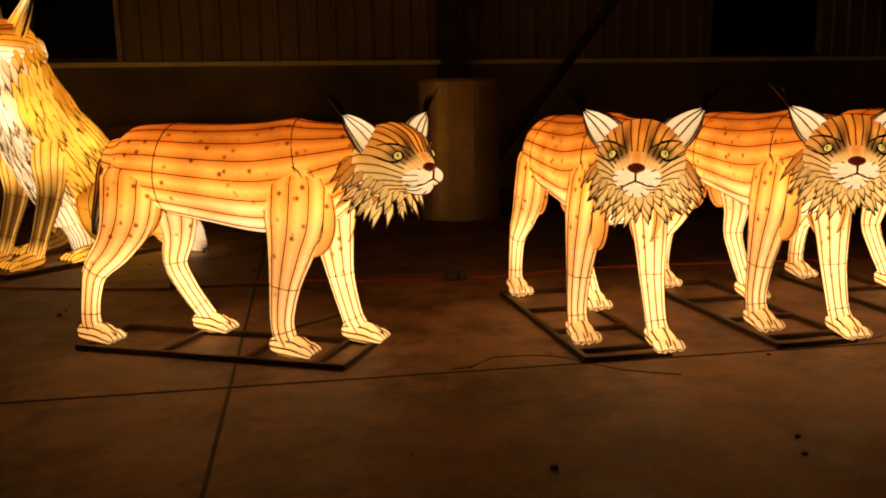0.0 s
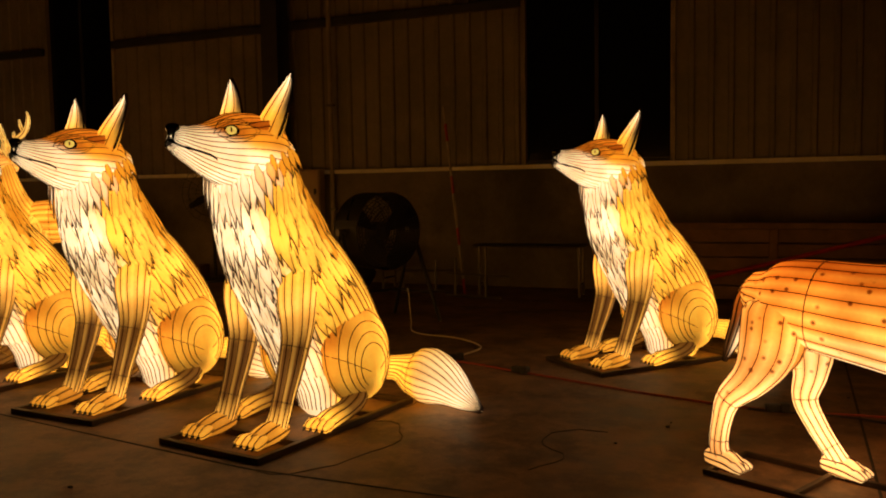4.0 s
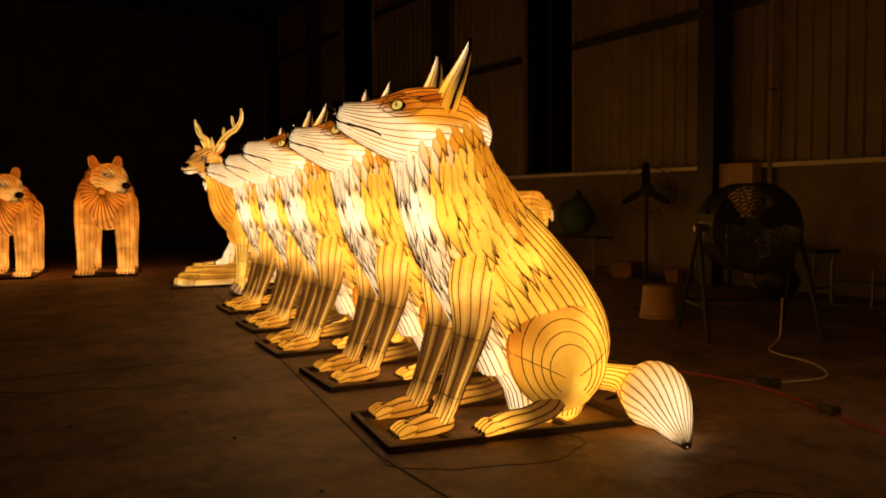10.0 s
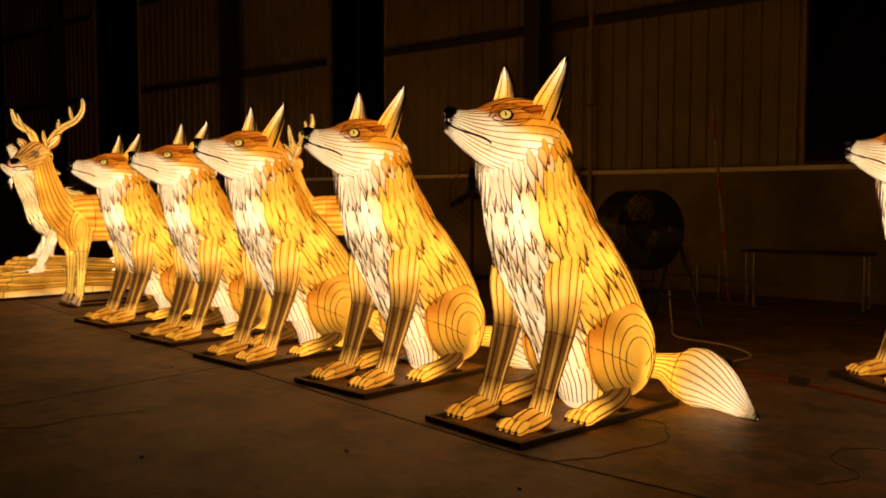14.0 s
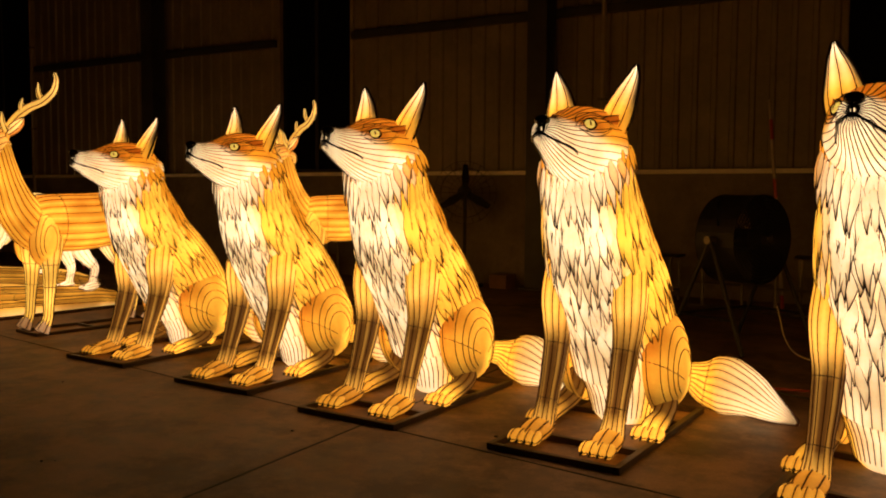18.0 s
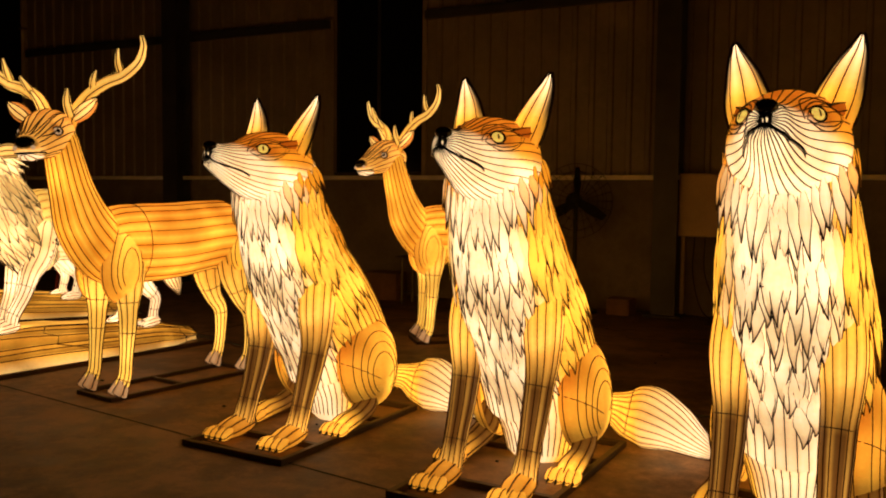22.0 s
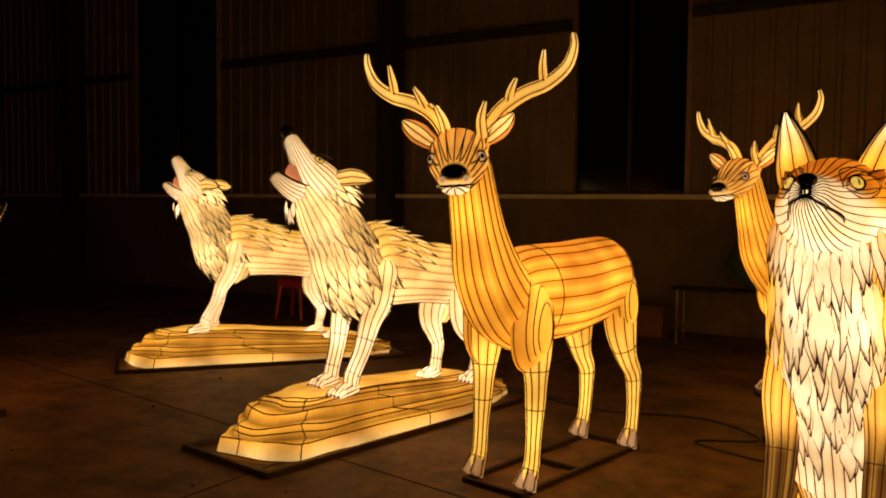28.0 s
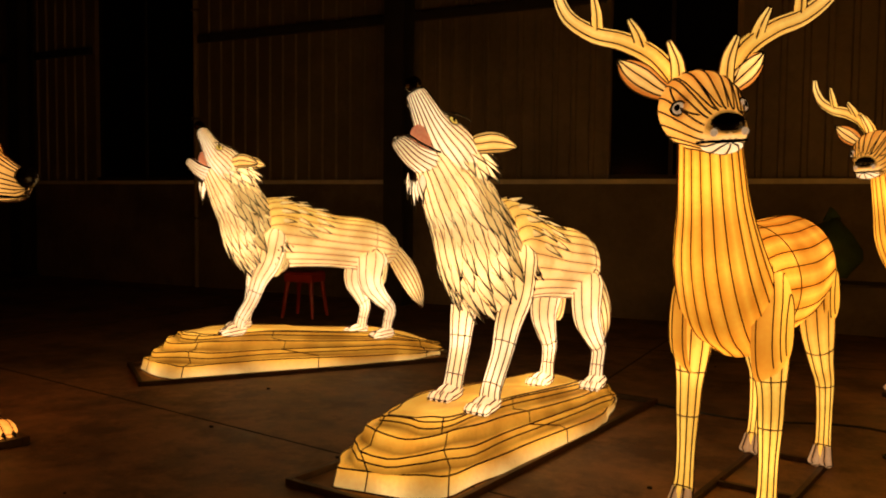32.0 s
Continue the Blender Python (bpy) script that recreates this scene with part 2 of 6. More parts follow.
def lobe(centre, A, B, T, side, dye, nr=9, na=36, lean=0.0, taper=0.0, tuck=0.55, cross=False, contours=(0.985, 0.78, 0.58, 0.38, 0.18), wire=0.0032):
    """A bulging muscle panel on one flank: the silk, and its nested contour seams. A along forward, B along z, T outward."""
    f0, x0, z0 = centre
    r = np.sin(np.linspace(0, np.pi / 2, nr + 1)) ** 0.9
    a = np.arange(na) * 2 * np.pi / na

    def place(rr, aa):
        f, z = A * rr * np.cos(aa), B * rr * np.sin(aa) - 0.42 * B * (1 - rr)
        f = f * (1 + taper * np.sin(aa) * rr) + lean * z
        hug = x0 * (1 - tuck * np.clip(z / B, 0, 1) ** 2)
        return np.stack([(hug + T * np.sqrt(np.maximum(0, 1 - rr ** 2))) * side + 0 * f, -(f0 + f), z0 + z], -1)

    R, AA = np.meshgrid(r, a, indexing="ij")
    P = place(R, AA).reshape(-1, 3)
    fs = []
    for i in range(nr):
        for j in range(na):
            k = (j + 1) % na
            q = (i * na + j, (i + 1) * na + j, (i + 1) * na + k, i * na + k)
            fs.append(q if side > 0 else q[::-1])
    col = np.array(dye(P, R.ravel(), AA.ravel()), float)
    cs = np.array(contours)
    near = np.min(abs(R.ravel()[:, None] - cs[None]), 1)
    k = np.clip(1 - near / 0.05, 0, 1)[:, None] * 0.3
    col = col * (1 - k) + col * np.array((0.55, 0.2, 0.03)) * k
    aa = np.append(a, a[0])
    arch = np.linspace(-0.32 * math.pi, 1.32 * math.pi, 30)
    lines = [place(np.full(len(q), c), q) + np.array([wire * 0.5 * side, 0, 0]) for c, q in zip(contours, [aa] + [arch] * (len(contours) - 1))]
    if cross:
        lines += [place(np.linspace(0.98, 0.15, 8), np.full(8, b)) for b in (0.05, math.pi - 0.05)]
    return (P, fs, col), wires(lines, wire)


def ball(c, r, nu=8, nv=12):
    """An oval of radii r about c (forward, x, z)."""
    vs, fs = [], []
    for i in range(nu + 1):
        p = math.pi * i / nu
        for j in range(nv):
            q = 2 * math.pi * j / nv
            vs.append((c[1] + r[1] * math.sin(p) * math.cos(q), -c[0] + r[0] * math.sin(p) * math.sin(q), c[2] + r[2] * math.cos(p)))
    for i in range(nu):
        for j in range(nv):
            k = (j + 1) % nv
            fs.append((i * nv + j, (i + 1) * nv + j, (i + 1) * nv + k, i * nv + k))
    return vs, fs


def box(x0, x1, y0, y1, z0, z1, bevel=0.0):
    b = min(bevel, (x1 - x0) / 2.2, (y1 - y0) / 2.2, (z1 - z0) / 2.2)
    if b <= 0:
        v = [(x, y, z) for z in (z0, z1) for y in (y0, y1) for x in (x0, x1)]
        return v, [(0, 2, 3, 1), (4, 5, 7, 6), (0, 1, 5, 4), (2, 6, 7, 3), (0, 4, 6, 2), (1, 3, 7, 5)]
    bm = bmesh.new()
    bmesh.ops.create_cube(bm, size=1)
    for v in bm.verts:
        v.co = Vector(((x0 + x1) / 2 + v.co.x * (x1 - x0), (y0 + y1) / 2 + v.co.y * (y1 - y0), (z0 + z1) / 2 + v.co.z * (z1 - z0)))
    bmesh.ops.bevel(bm, geom=bm.edges[:], offset=b, segments=2, affect="EDGES", profile=0.5)
    out = [tuple(v.co) for v in bm.verts], [tuple(v.index for v in f.verts) for f in bm.faces]
    bm.free()
    return out


def rod(points, r, sides=8):
    """A round bar along points (x, y, z)."""
    p = np.asarray(points, float)
    t = unit(np.gradient(p, axis=0))
    ref = np.array([0, 0, 1.0]) if abs(t[0][2]) < 0.9 else np.array([1.0, 0, 0])
    s = unit(np.cross(t, ref))
    q = np.cross(t, s)
    rr = np.broadcast_to(np.asarray(r, float), (len(p),))
    a = np.arange(sides) * 2 * np.pi / sides
    v = (p[:, None] + rr[:, None, None] * (s[:, None] * np.cos(a)[None, :, None] + q[:, None] * np.sin(a)[None, :, None])).reshape(-1, 3)
    f = [(i * sides + j, i * sides + (j + 1) % sides, (i + 1) * sides + (j + 1) % sides, (i + 1) * sides + j) for i in range(len(p) - 1) for j in range(sides)]
    f += [tuple(range(sides - 1, -1, -1)), tuple((len(p) - 1) * sides + j for j in range(sides))]
    return list(map(tuple, v)), f


def ramp3(x, *stops):
    """Colours blended along x by (place, colour) stops."""
    xs = [s[0] for s in stops]
    return np.stack([np.interp(x, xs, [s[1][k] for s in stops]) for k in range(3)], -1)


def blend(a, b, k):
    k = np.clip(k, 0, 1)[..., None]
    return np.asarray(a) * (1 - k) + np.asarray(b) * k


def tufts(spots, wire=0.0028, rows=5):
    """Fur locks. spots: (point, normal, run, length, width, root colour, tip colour, bend). Gives their silk and their dark outlines."""
    vs, fs, cs, lines = [], [], [], []
    prof = np.interp(np.linspace(0, 1, rows + 1), (0, 0.2, 0.42, 0.76, 1), (0.30, 0.82, 1.0, 0.42, 0.0))
    for p, nrm, run, L, W, c0, c1, bend in spots:
        run = unit(run - nrm * (run @ nrm))
        side = np.cross(nrm, run)
        k = len(vs)
        left, right = [], []
        for i in range(rows + 1):
            t = i / rows
            mid = p + run * L * t + side * bend * L * (t * t - 0.9 * t * t * t * (1 if abs(bend) > 0.15 else 0)) + nrm * (-0.007 + 0.15 * L * t * (1 - 0.45 * t))
            half = side * W * prof[i] / 2
            a, b, ridge = mid - half, mid + half, mid + nrm * 0.10 * W * prof[i]
            vs += [tuple(a), tuple(ridge), tuple(b)]
            col = blend(np.array(c0), np.array(c1), np.array(max(0.0, t * 2.4 - 1.4)))
            cs += [col * 0.86, col, col * 0.86]
            left.append(a), right.append(b)
        for i in range(rows):
            q = k + 3 * i
            fs += [(q, q + 1, q + 4, q + 3), (q + 1, q + 2, q + 5, q + 4)]
        lines += [left, right]
    return (vs, fs, np.array(cs)), wires(lines, wire, ((0, 0.3, 0.6, 1), (0.3, 0.6, 1.0, 1.2)))


def rail_frame(x0, x1, f0, f1, cross, thing, size=0.03):
    """A welded floor frame of square tube."""
    for x in (x0, x1 - size):
        part("frame_rail", box(x, x + size, -f1, -f0, 0.0, size, 0.003), M_STEEL, thing)
    for f in (f0, *cross, f1 - size):
        part("frame_crossbar", box(x0 + size, x1 - size, -f - size, -f, 0.001, size - 0.001, 0.003), M_STEEL, thing)


def skin(name, lf, dye, seams, thing, mat=M_SILK, wire_mat=None, label="", rings=(), edge=0.45, r=0.0032, spot=None, u0=0.0, u1=1.0, edge_rgb=(0.70, 0.36, 0.10), skip=None):
    ob = smooth(part(name, lf.geo(dye, seams, edge, edge_rgb, spot), mat, thing, label))
    part("wirework", lf.seams(seams, r, rings, u0, u1, skip=skip), wire_mat or M_WIRE_O, ob, kind="stuff")
    return ob


def eye_parts(thing, head, f, z, r, iris, out=0.45, pupil=(0.35, 0.9), almond=False):
    """An eye with a dark rim, a glowing iris and a pupil, set on the skin on each side of a head."""
    P, N = head.P.reshape(-1, 3), head.N.reshape(-1, 3)
    near = np.argmin((P[:, 1] + f) ** 2 + (P[:, 2] - z) ** 2 + (P[:, 0] < 0) * 9)
    p, n = P[near], unit(N[near] + np.array((0.0, -0.8 if almond else -0.35, 0.0)))
    for s in (-1, 1):
        nv, up = Vector((n[0] * s, n[1], n[2])), Vector((0, 0, 1))
        xa = nv.cross(up).normalized() * -1
        m = Matrix((xa, -nv, xa.cross(-nv))).transposed().to_4x4()
        ob = smooth(part("eye", ball((0, 0, 0), (r * out, r, r * 0.86)), iris, thing))
        ob.matrix_basis = Matrix.Translation((p[0] * s, p[1], p[2])) @ m
        ring = [(r * 1.15 * math.cos(q), -r * 0.16, r * 0.97 * math.sin(q)) for q in np.linspace(0, 2 * math.pi, 25)]
        part("eye_rim", wires([ring], r * 0.14), M_BLACK, ob)
        if almond:
            lid = [(r * 1.42 * c, -r * 0.12, r * 1.06 * math.copysign(abs(math.sin(q)) ** 1.3, math.sin(q))) for q in np.linspace(0, 2 * math.pi, 33)[:-1] for c in [math.cos(q)]]
            back = [(x, 0.3 * r, z) for x, y, z in lid]
            w = len(lid)
            smooth(part("eyelid", (lid + back + [(0, -r * 0.3, 0)], [(i, (i + 1) % w, 2 * w) for i in range(w)] + [(i, w + i, w + (i + 1) % w, (i + 1) % w) for i in range(w)]), M_BLACK, ob, "black almond-shaped eyelid"))
        part("pupil", ball((r * out * 0.72, 0, 0), (r * 0.2, r * pupil[0], r * 0.86 * pupil[1])), M_BLACK, ob)


def toes(thing, f, x, z, spread, r, n=4, dye=(0.9, 0.6, 0.15), claw=True, mat=M_SILK):
    for k in range(n):
        o = (k - (n - 1) / 2) / ((n - 1) / 2) * spread
        lf = Loft([(f - r * 2.0, x + o * 0.75, z + r * 0.55, r * 0.7, r * 0.7), (f - r * 0.6, x + o, z + r * 0.35, r, r), (f + r * 0.5, x + o * 1.05, z, r * 0.85, r * 0.75)], m=12, steps=3)
        ob = skin("toe", lf, lambda P, u, a: np.tile(np.array(dye), (len(P), 1)), 4, thing, mat, r=0.0022)
        if claw:
            part("claw", rod([(x + o * 1.05, -(f + r * 0.9), z), (x + o * 1.08, -(f + r * 1.5), z - r * 0.2), (x + o * 1.08, -(f + r * 1.9), z - r * 0.6)], (r * 0.34, r * 0.24, r * 0.05), 6), M_CLAW, ob)


# ---- lantern animals: each faces -y, its floor frame centred on the origin ----
WHITE, CREAM, YELLOW = (1.26, 1.10, 0.92), (1.16, 0.90, 0.50), (1.16, 0.68, 0.10)
AMBER, ORANGE, BROWN, SOOT = (0.92, 0.40, 0.035), (0.50, 0.13, 0.010), (0.085, 0.034, 0.010), (0.022, 0.011, 0.006)


def iris_material(name, rgb, strength):
    mat, nt, bsdf = nodes_of(name)
    n = noise_node(nt, 90.0)
    col = ramp_node(nt, n.outputs[0], [(0.3, tuple(c * 0.6 for c in rgb)), (0.7, rgb)])
    nt.links.new(col.outputs[0], bsdf.inputs["Base Color"])
    nt.links.new(col.outputs[0], bsdf.inputs["Emission Color"])
    bsdf.inputs["Emission Strength"].default_value = strength
    bsdf.inputs["Roughness"].default_value = 0.2
    return mat


M_EYE_Y = iris_material("yellow_eye", (1.0, 0.60, 0.10), 1.0)
M_EYE_P = iris_material("pale_eye", (0.85, 0.52, 0.26), 0.6)
M_EYE_G = iris_material("green_gold_eye", (0.98, 0.78, 0.06), 0.9)
M_MOUTH = iris_material("mouth_pink", (0.95, 0.30, 0.12), 0.6)
M_NOSE_R = iris_material("nose_red", (0.30, 0.035, 0.012), 0.25)


def thing(name, label, category, group=""):
    return tagged(new(name), label, category, group)


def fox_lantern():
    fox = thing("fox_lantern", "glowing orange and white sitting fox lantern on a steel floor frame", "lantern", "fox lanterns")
    rnd = random.Random(5)
    trunk = Loft([(-0.27, 0, 0.13, 0.19, 0.21), (-0.27, 0, 0.30, 0.245, 0.325), (-0.19, 0, 0.47, 0.255, 0.33), (-0.06, 0, 0.66, 0.25, 0.305),
                  (0.07, 0, 0.83, 0.235, 0.27), (0.165, 0, 0.98, 0.215, 0.245), (0.22, 0, 1.12, 0.195, 0.215), (0.255, 0, 1.26, 0.17, 0.18)], m=88, steps=5)

    def trunk_dye(P, u, a):
        fr = np.sin(a)          # 1 at the back, -1 at the chest
        fr = -fr
        base = blend(np.array(YELLOW), np.array(AMBER), np.clip((u - 0.35) * 1.5, 0, 0.55) * np.clip(-fr + 0.3, 0, 1))
        return blend(base, np.array(WHITE), np.clip((fr - 0.60) * 3.2, 0, 1))

    skin("body", trunk, trunk_dye, 44, fox, u0=0.05, r=0.0026, edge=0.25)
    head = Loft([(0.13, 0, 1.31, 0.115, 0.13), (0.20, 0, 1.325, 0.165, 0.172), (0.285, 0, 1.335, 0.188, 0.178), (0.385, 0, 1.342, 0.172, 0.168), (0.47, 0, 1.342, 0.132, 0.146),
                 (0.555, 0, 1.348, 0.092, 0.112), (0.63, 0, 1.362, 0.070, 0.084), (0.69, 0, 1.378, 0.056, 0.064)], m=64, steps=5, cap=(1, 0.7))

    def head_dye(P, u, a):
        f, z = -P[:, 1], P[:, 2]
        line = np.interp(f, (0.05, 0.22, 0.37, 0.48, 0.58, 0.72), (1.38, 1.335, 1.345, 1.38, 1.425, 1.455))
        top = blend(np.array(AMBER), np.array(ORANGE), np.clip((z - 1.375) * 8, 0.1, 0.8) + 0.25 * np.clip(np.sin(a * 16), 0, 1))
        far = np.sqrt((f - 0.485) ** 2 + ((z - 1.415) * 1.3) ** 2)
        top = blend(top, np.array(ORANGE) * 0.8, np.clip(1.6 - far * 17, 0, 0.85))
        cheek = blend(np.array(WHITE) * 1.02, np.array(YELLOW), np.clip((z - line + 0.055) * 15, 0, 0.9) * np.clip((0.54 - f) * 8, 0, 1))
        return blend(cheek, top, np.clip((z - line) * 20 + 0.5, 0, 1))

    hd = skin("head", head, head_dye, 32, fox, M_SILK, M_WIRE, r=0.0022, edge=0.2)
    smooth(part("nose", ball((0.714, 0, 1.426), (0.031, 0.033, 0.022), 8, 14), M_BLACK, fox, "glossy black nose"))
    lips = []
    for s in (-1, 1):
        lip = []
        for f, z in zip((0.7335, 0.728, 0.712, 0.690, 0.665, 0.640, 0.615, 0.590, 0.565, 0.548), (1.376, 1.362, 1.350, 1.343, 1.337, 1.331, 1.324, 1.316, 1.305, 1.292)):
            rx, rz, zc = (float(np.interp(f, (0.555, 0.63, 0.69), q)) for q in ((0.092, 0.070, 0.056), (0.112, 0.084, 0.064), (1.348, 1.362, 1.378)))
            cap = math.sqrt(max(0.0, 1 - (max(0.0, f - 0.69) / 0.0435) ** 2))
            lip.append((s * (rx * cap * math.sqrt(max(0.0, 1 - ((z - zc) / rz) ** 2)) + 0.003), -f - 0.002, z))
        lips.append(lip)
    for lip in lips:
        part("mouth_line", wires([lip], 0.0068, ((0, 0.8, 1), (0.8, 1, 0.5))), M_BLACK, fox)
    part("muzzle_split", wires([[(0, -0.738, 1.415), (0, -0.736, 1.395), (0, -0.730, 1.375)]], 0.0042), M_BLACK, fox)
    eye_parts(fox, head, 0.487, 1.416, 0.0255, M_EYE_Y, out=0.6, pupil=(0.22, 0.6), almond=True)
    for s in (-1, 1):
        folds = []
        for q, rise in ((0.0, 0.034), (0.018, 0.050), (0.036, 0.064), (0.0, -0.036), (0.012, -0.050)):
            fold = []
            for d in np.linspace(0, 1, 12):
                f, z = 0.545 + q * 0.6 - d * (0.17 + q), 1.404 + rise * 0.85 * math.sin(d * math.pi) ** 0.7 + d * 0.022
                k = np.argmin((head.P[..., 1] + f) ** 2 + (head.P[..., 2] - z) ** 2 + (head.P[..., 0] * s < 0) * 9)
                fold.append(head.P.reshape(-1, 3)[k] + head.N.reshape(-1, 3)[k] * 0.005)
            fold = np.array(fold)
            fold[1:-1] = (fold[:-2] + fold[1:-1] + fold[2:]) / 3
            folds.append(fold)
        part("brow_line", wires(folds, 0.0030, ((0, 0.5, 1), (0.5, 1, 0.3))), M_WIRE_O, fox)
        lick = Loft([(0.40, s * 0.122, 1.432, 0.009, 0.020), (0.35, s * 0.142, 1.440, 0.012, 0.026), (0.29, s * 0.158, 1.450, 0.010, 0.022), (0.22, s * 0.172, 1.464, 0.003, 0.005)], m=16, steps=3)
        skin("brow_tuft", lick, lambda P, u, a: np.tile(np.array(ORANGE) * 0.8, (len(P), 1)), 6, fox, M_SILK, M_WIRE, r=0.0028)
    for s in (-1, 1):
        ear = Loft([(0.275, s * 0.112, 1.41, 0.070, 0.058), (0.255, s * 0.134, 1.48, 0.069, 0.050), (0.222, s * 0.158, 1.568, 0.052, 0.034), (0.20, s * 0.180, 1.638, 0.029, 0.019), (0.19, s * 0.192, 1.690, 0.007, 0.006)], m=32, steps=5)

        def ear_dye(P, u, a, s=s):
            rim = np.clip(abs(np.cos(a)) * 4.0 - 2.7, 0, 1)
            c = blend(blend(np.array(AMBER), np.array(YELLOW), np.clip(u * 4 - 0.4, 0, 1)), np.array(WHITE), np.clip(u * 2.2 - 0.75, 0, 1) * np.clip(-np.sin(a) * 2 + 0.7, 0, 1))
            c = blend(c, np.array(SOOT), np.clip(np.sin(a) * 2 - 0.4, 0, 1) * np.clip(u * 2 - 0.5, 0, 0.9))
            return blend(c, np.array(SOOT), rim * np.clip(u * 3 - 0.4, 0, 0.95))

        eo = skin("ear", ear, ear_dye, 8, fox, M_SILK, M_WIRE_O, r=0.0022)
        part("ear_rim", wires([ear.P[4:, j] + ear.N[4:, j] * 0.002 for j in (0, 16)], 0.0075), M_WIRE, eo)
    # shoulders and forelegs
    for s in (-1, 1):
        leg = Loft([(0.01, s * 0.110, 1.05, 0.03, 0.035), (0.07, s * 0.138, 0.93, 0.062, 0.09), (0.13, s * 0.160, 0.80, 0.074, 0.12), (0.165, s * 0.172, 0.66, 0.076, 0.118), (0.172, s * 0.174, 0.55, 0.066, 0.100), (0.185, s * 0.170, 0.45, 0.057, 0.080),
                    (0.225, s * 0.168, 0.33, 0.053, 0.066), (0.268, s * 0.168, 0.22, 0.047, 0.055), (0.305, s * 0.168, 0.13, 0.048, 0.052), (0.335, s * 0.168, 0.08, 0.055, 0.047)], m=48, steps=5)

        def leg_dye(P, u, a):
            z = P[:, 2]
            stripe = np.clip(np.sin(a) * 1.2 + 0.25, 0, 1)
            c = blend(np.array(YELLOW), np.array(CREAM), np.clip((0.75 - z) * 2, 0, 0.2))
            dark = np.clip((0.60 - z) * 6, 0, 1) * np.clip((z - 0.07) * 9, 0, 1)
            return blend(c, np.array(BROWN), dark * np.clip(0.66 + stripe * 0.35 + 0.32 * np.sin(a * 6), 0, 0.97))

        lg = skin("front_leg", leg, leg_dye, 14, fox, rings=(0.56, 0.78), r=0.0022)
        paw = Loft([(0.31, s * 0.168, 0.068, 0.050, 0.045), (0.39, s * 0.170, 0.062, 0.064, 0.050), (0.47, s * 0.172, 0.050, 0.062, 0.036)], m=24, steps=4)
        skin("paw", paw, lambda P, u, a: np.tile(np.array((0.72, 0.36, 0.05)), (len(P), 1)), 8, fox)
        toes(fox, 0.505, s * 0.172, 0.048, 0.052, 0.026, dye=(0.95, 0.53, 0.08))
        # haunch and hind foot
        def haunch_dye(P, r, a):
            c = blend(np.array(YELLOW), np.array(AMBER), np.clip(np.sin(a) * 0.5 + np.cos(a) * 0.5, 0, 0.7) * r * r)
            c = blend(c, np.array(ORANGE), np.clip(r * 2.2 - 1.25, 0, 0.8) * np.clip(np.sin(a) + 0.2 + 0.5 * np.cos(a), 0, 1))
            return blend(c, np.array(BROWN), np.clip((0.26 - P[:, 2]) * 8, 0, 0.75) * np.clip(np.cos(a) + 0.6, 0, 1))
        g, w = lobe((-0.225, 0.185, 0.345), 0.250, 0.275, 0.135, s, haunch_dye, lean=0.10, tuck=0.15, cross=True, contours=(0.99, 0.84, 0.69, 0.55, 0.41), wire=0.0024)
        ob = smooth(part("haunch", g, M_SILK, fox))
        part("wirework", w, M_WIRE_O, ob, kind="stuff")
        foot = Loft([(-0.20, s * 0.235, 0.20, 0.050, 0.055), (-0.165, s * 0.245, 0.115, 0.050, 0.055), (-0.06, s * 0.255, 0.078, 0.050, 0.043), (0.05, s * 0.262, 0.066, 0.058, 0.044), (0.12, s * 0.265, 0.052, 0.058, 0.036)], m=32, steps=4)
        skin("hind_foot", foot, lambda P, u, a: blend(np.array(BROWN), np.array(YELLOW), np.clip((u - 0.5) * 3, 0.05, 1)), 8, fox)
        toes(fox, 0.155, s * 0.266, 0.048, 0.050, 0.026, dye=(0.95, 0.53, 0.08))
    tail = Loft([(-0.40, 0.06, 0.20, 0.055, 0.055), (-0.49, 0.14, 0.195, 0.062, 0.062), (-0.55, 0.23, 0.19, 0.072, 0.072), (-0.58, 0.32, 0.165, 0.120, 0.120), (-0.585, 0.42, 0.158, 0.148, 0.145), (-0.565, 0.54, 0.130, 0.115, 0.11), (-0.53, 0.66, 0.082, 0.066, 0.064), (-0.49, 0.77, 0.045, 0.020, 0.020)], m=44, steps=5, ref=(0, 0, 1))
    skin("tail", tail, lambda P, u, a: ramp3(u, (0, AMBER), (0.3, YELLOW), (0.5, YELLOW), (0.62, CREAM), (0.78, WHITE), (1, WHITE)), 22, fox, rings=(0.44,), r=0.0022, edge=0.3)
    # ruff of fur locks
    spots = []
    for k, u in enumerate(np.linspace(0.97, 0.42, 14)):
        for j in range(30):
            a = (j + 0.5 * (k % 2)) * 2 * math.pi / 30 + rnd.uniform(-0.08, 0.08)
            fr = -math.sin(a)
            at = min(0.99, u + rnd.uniform(-0.03, 0.03))
            if at < (0.44 if fr > 0.45 else 0.53 if fr > -0.4 else 0.68):
                continue
            p, n, run = trunk.at(at, a)
            white = min(1, max(0, (fr - 0.56) * 3.4))
            c0 = tuple(np.array(AMBER if fr < -0.3 else YELLOW) * (1 - white) + np.array(WHITE) * white)
            c1 = tuple(np.array(ORANGE) * 0.28 * (1 - white) + np.array((0.46, 0.27, 0.12)) * white)
            spots.append((p + n * 0.026, n, -run, rnd.uniform(0.16, 0.26), rnd.uniform(0.040, 0.056), c0, c1, rnd.uniform(0.12, 0.38) * rnd.choice((-1, 1))))
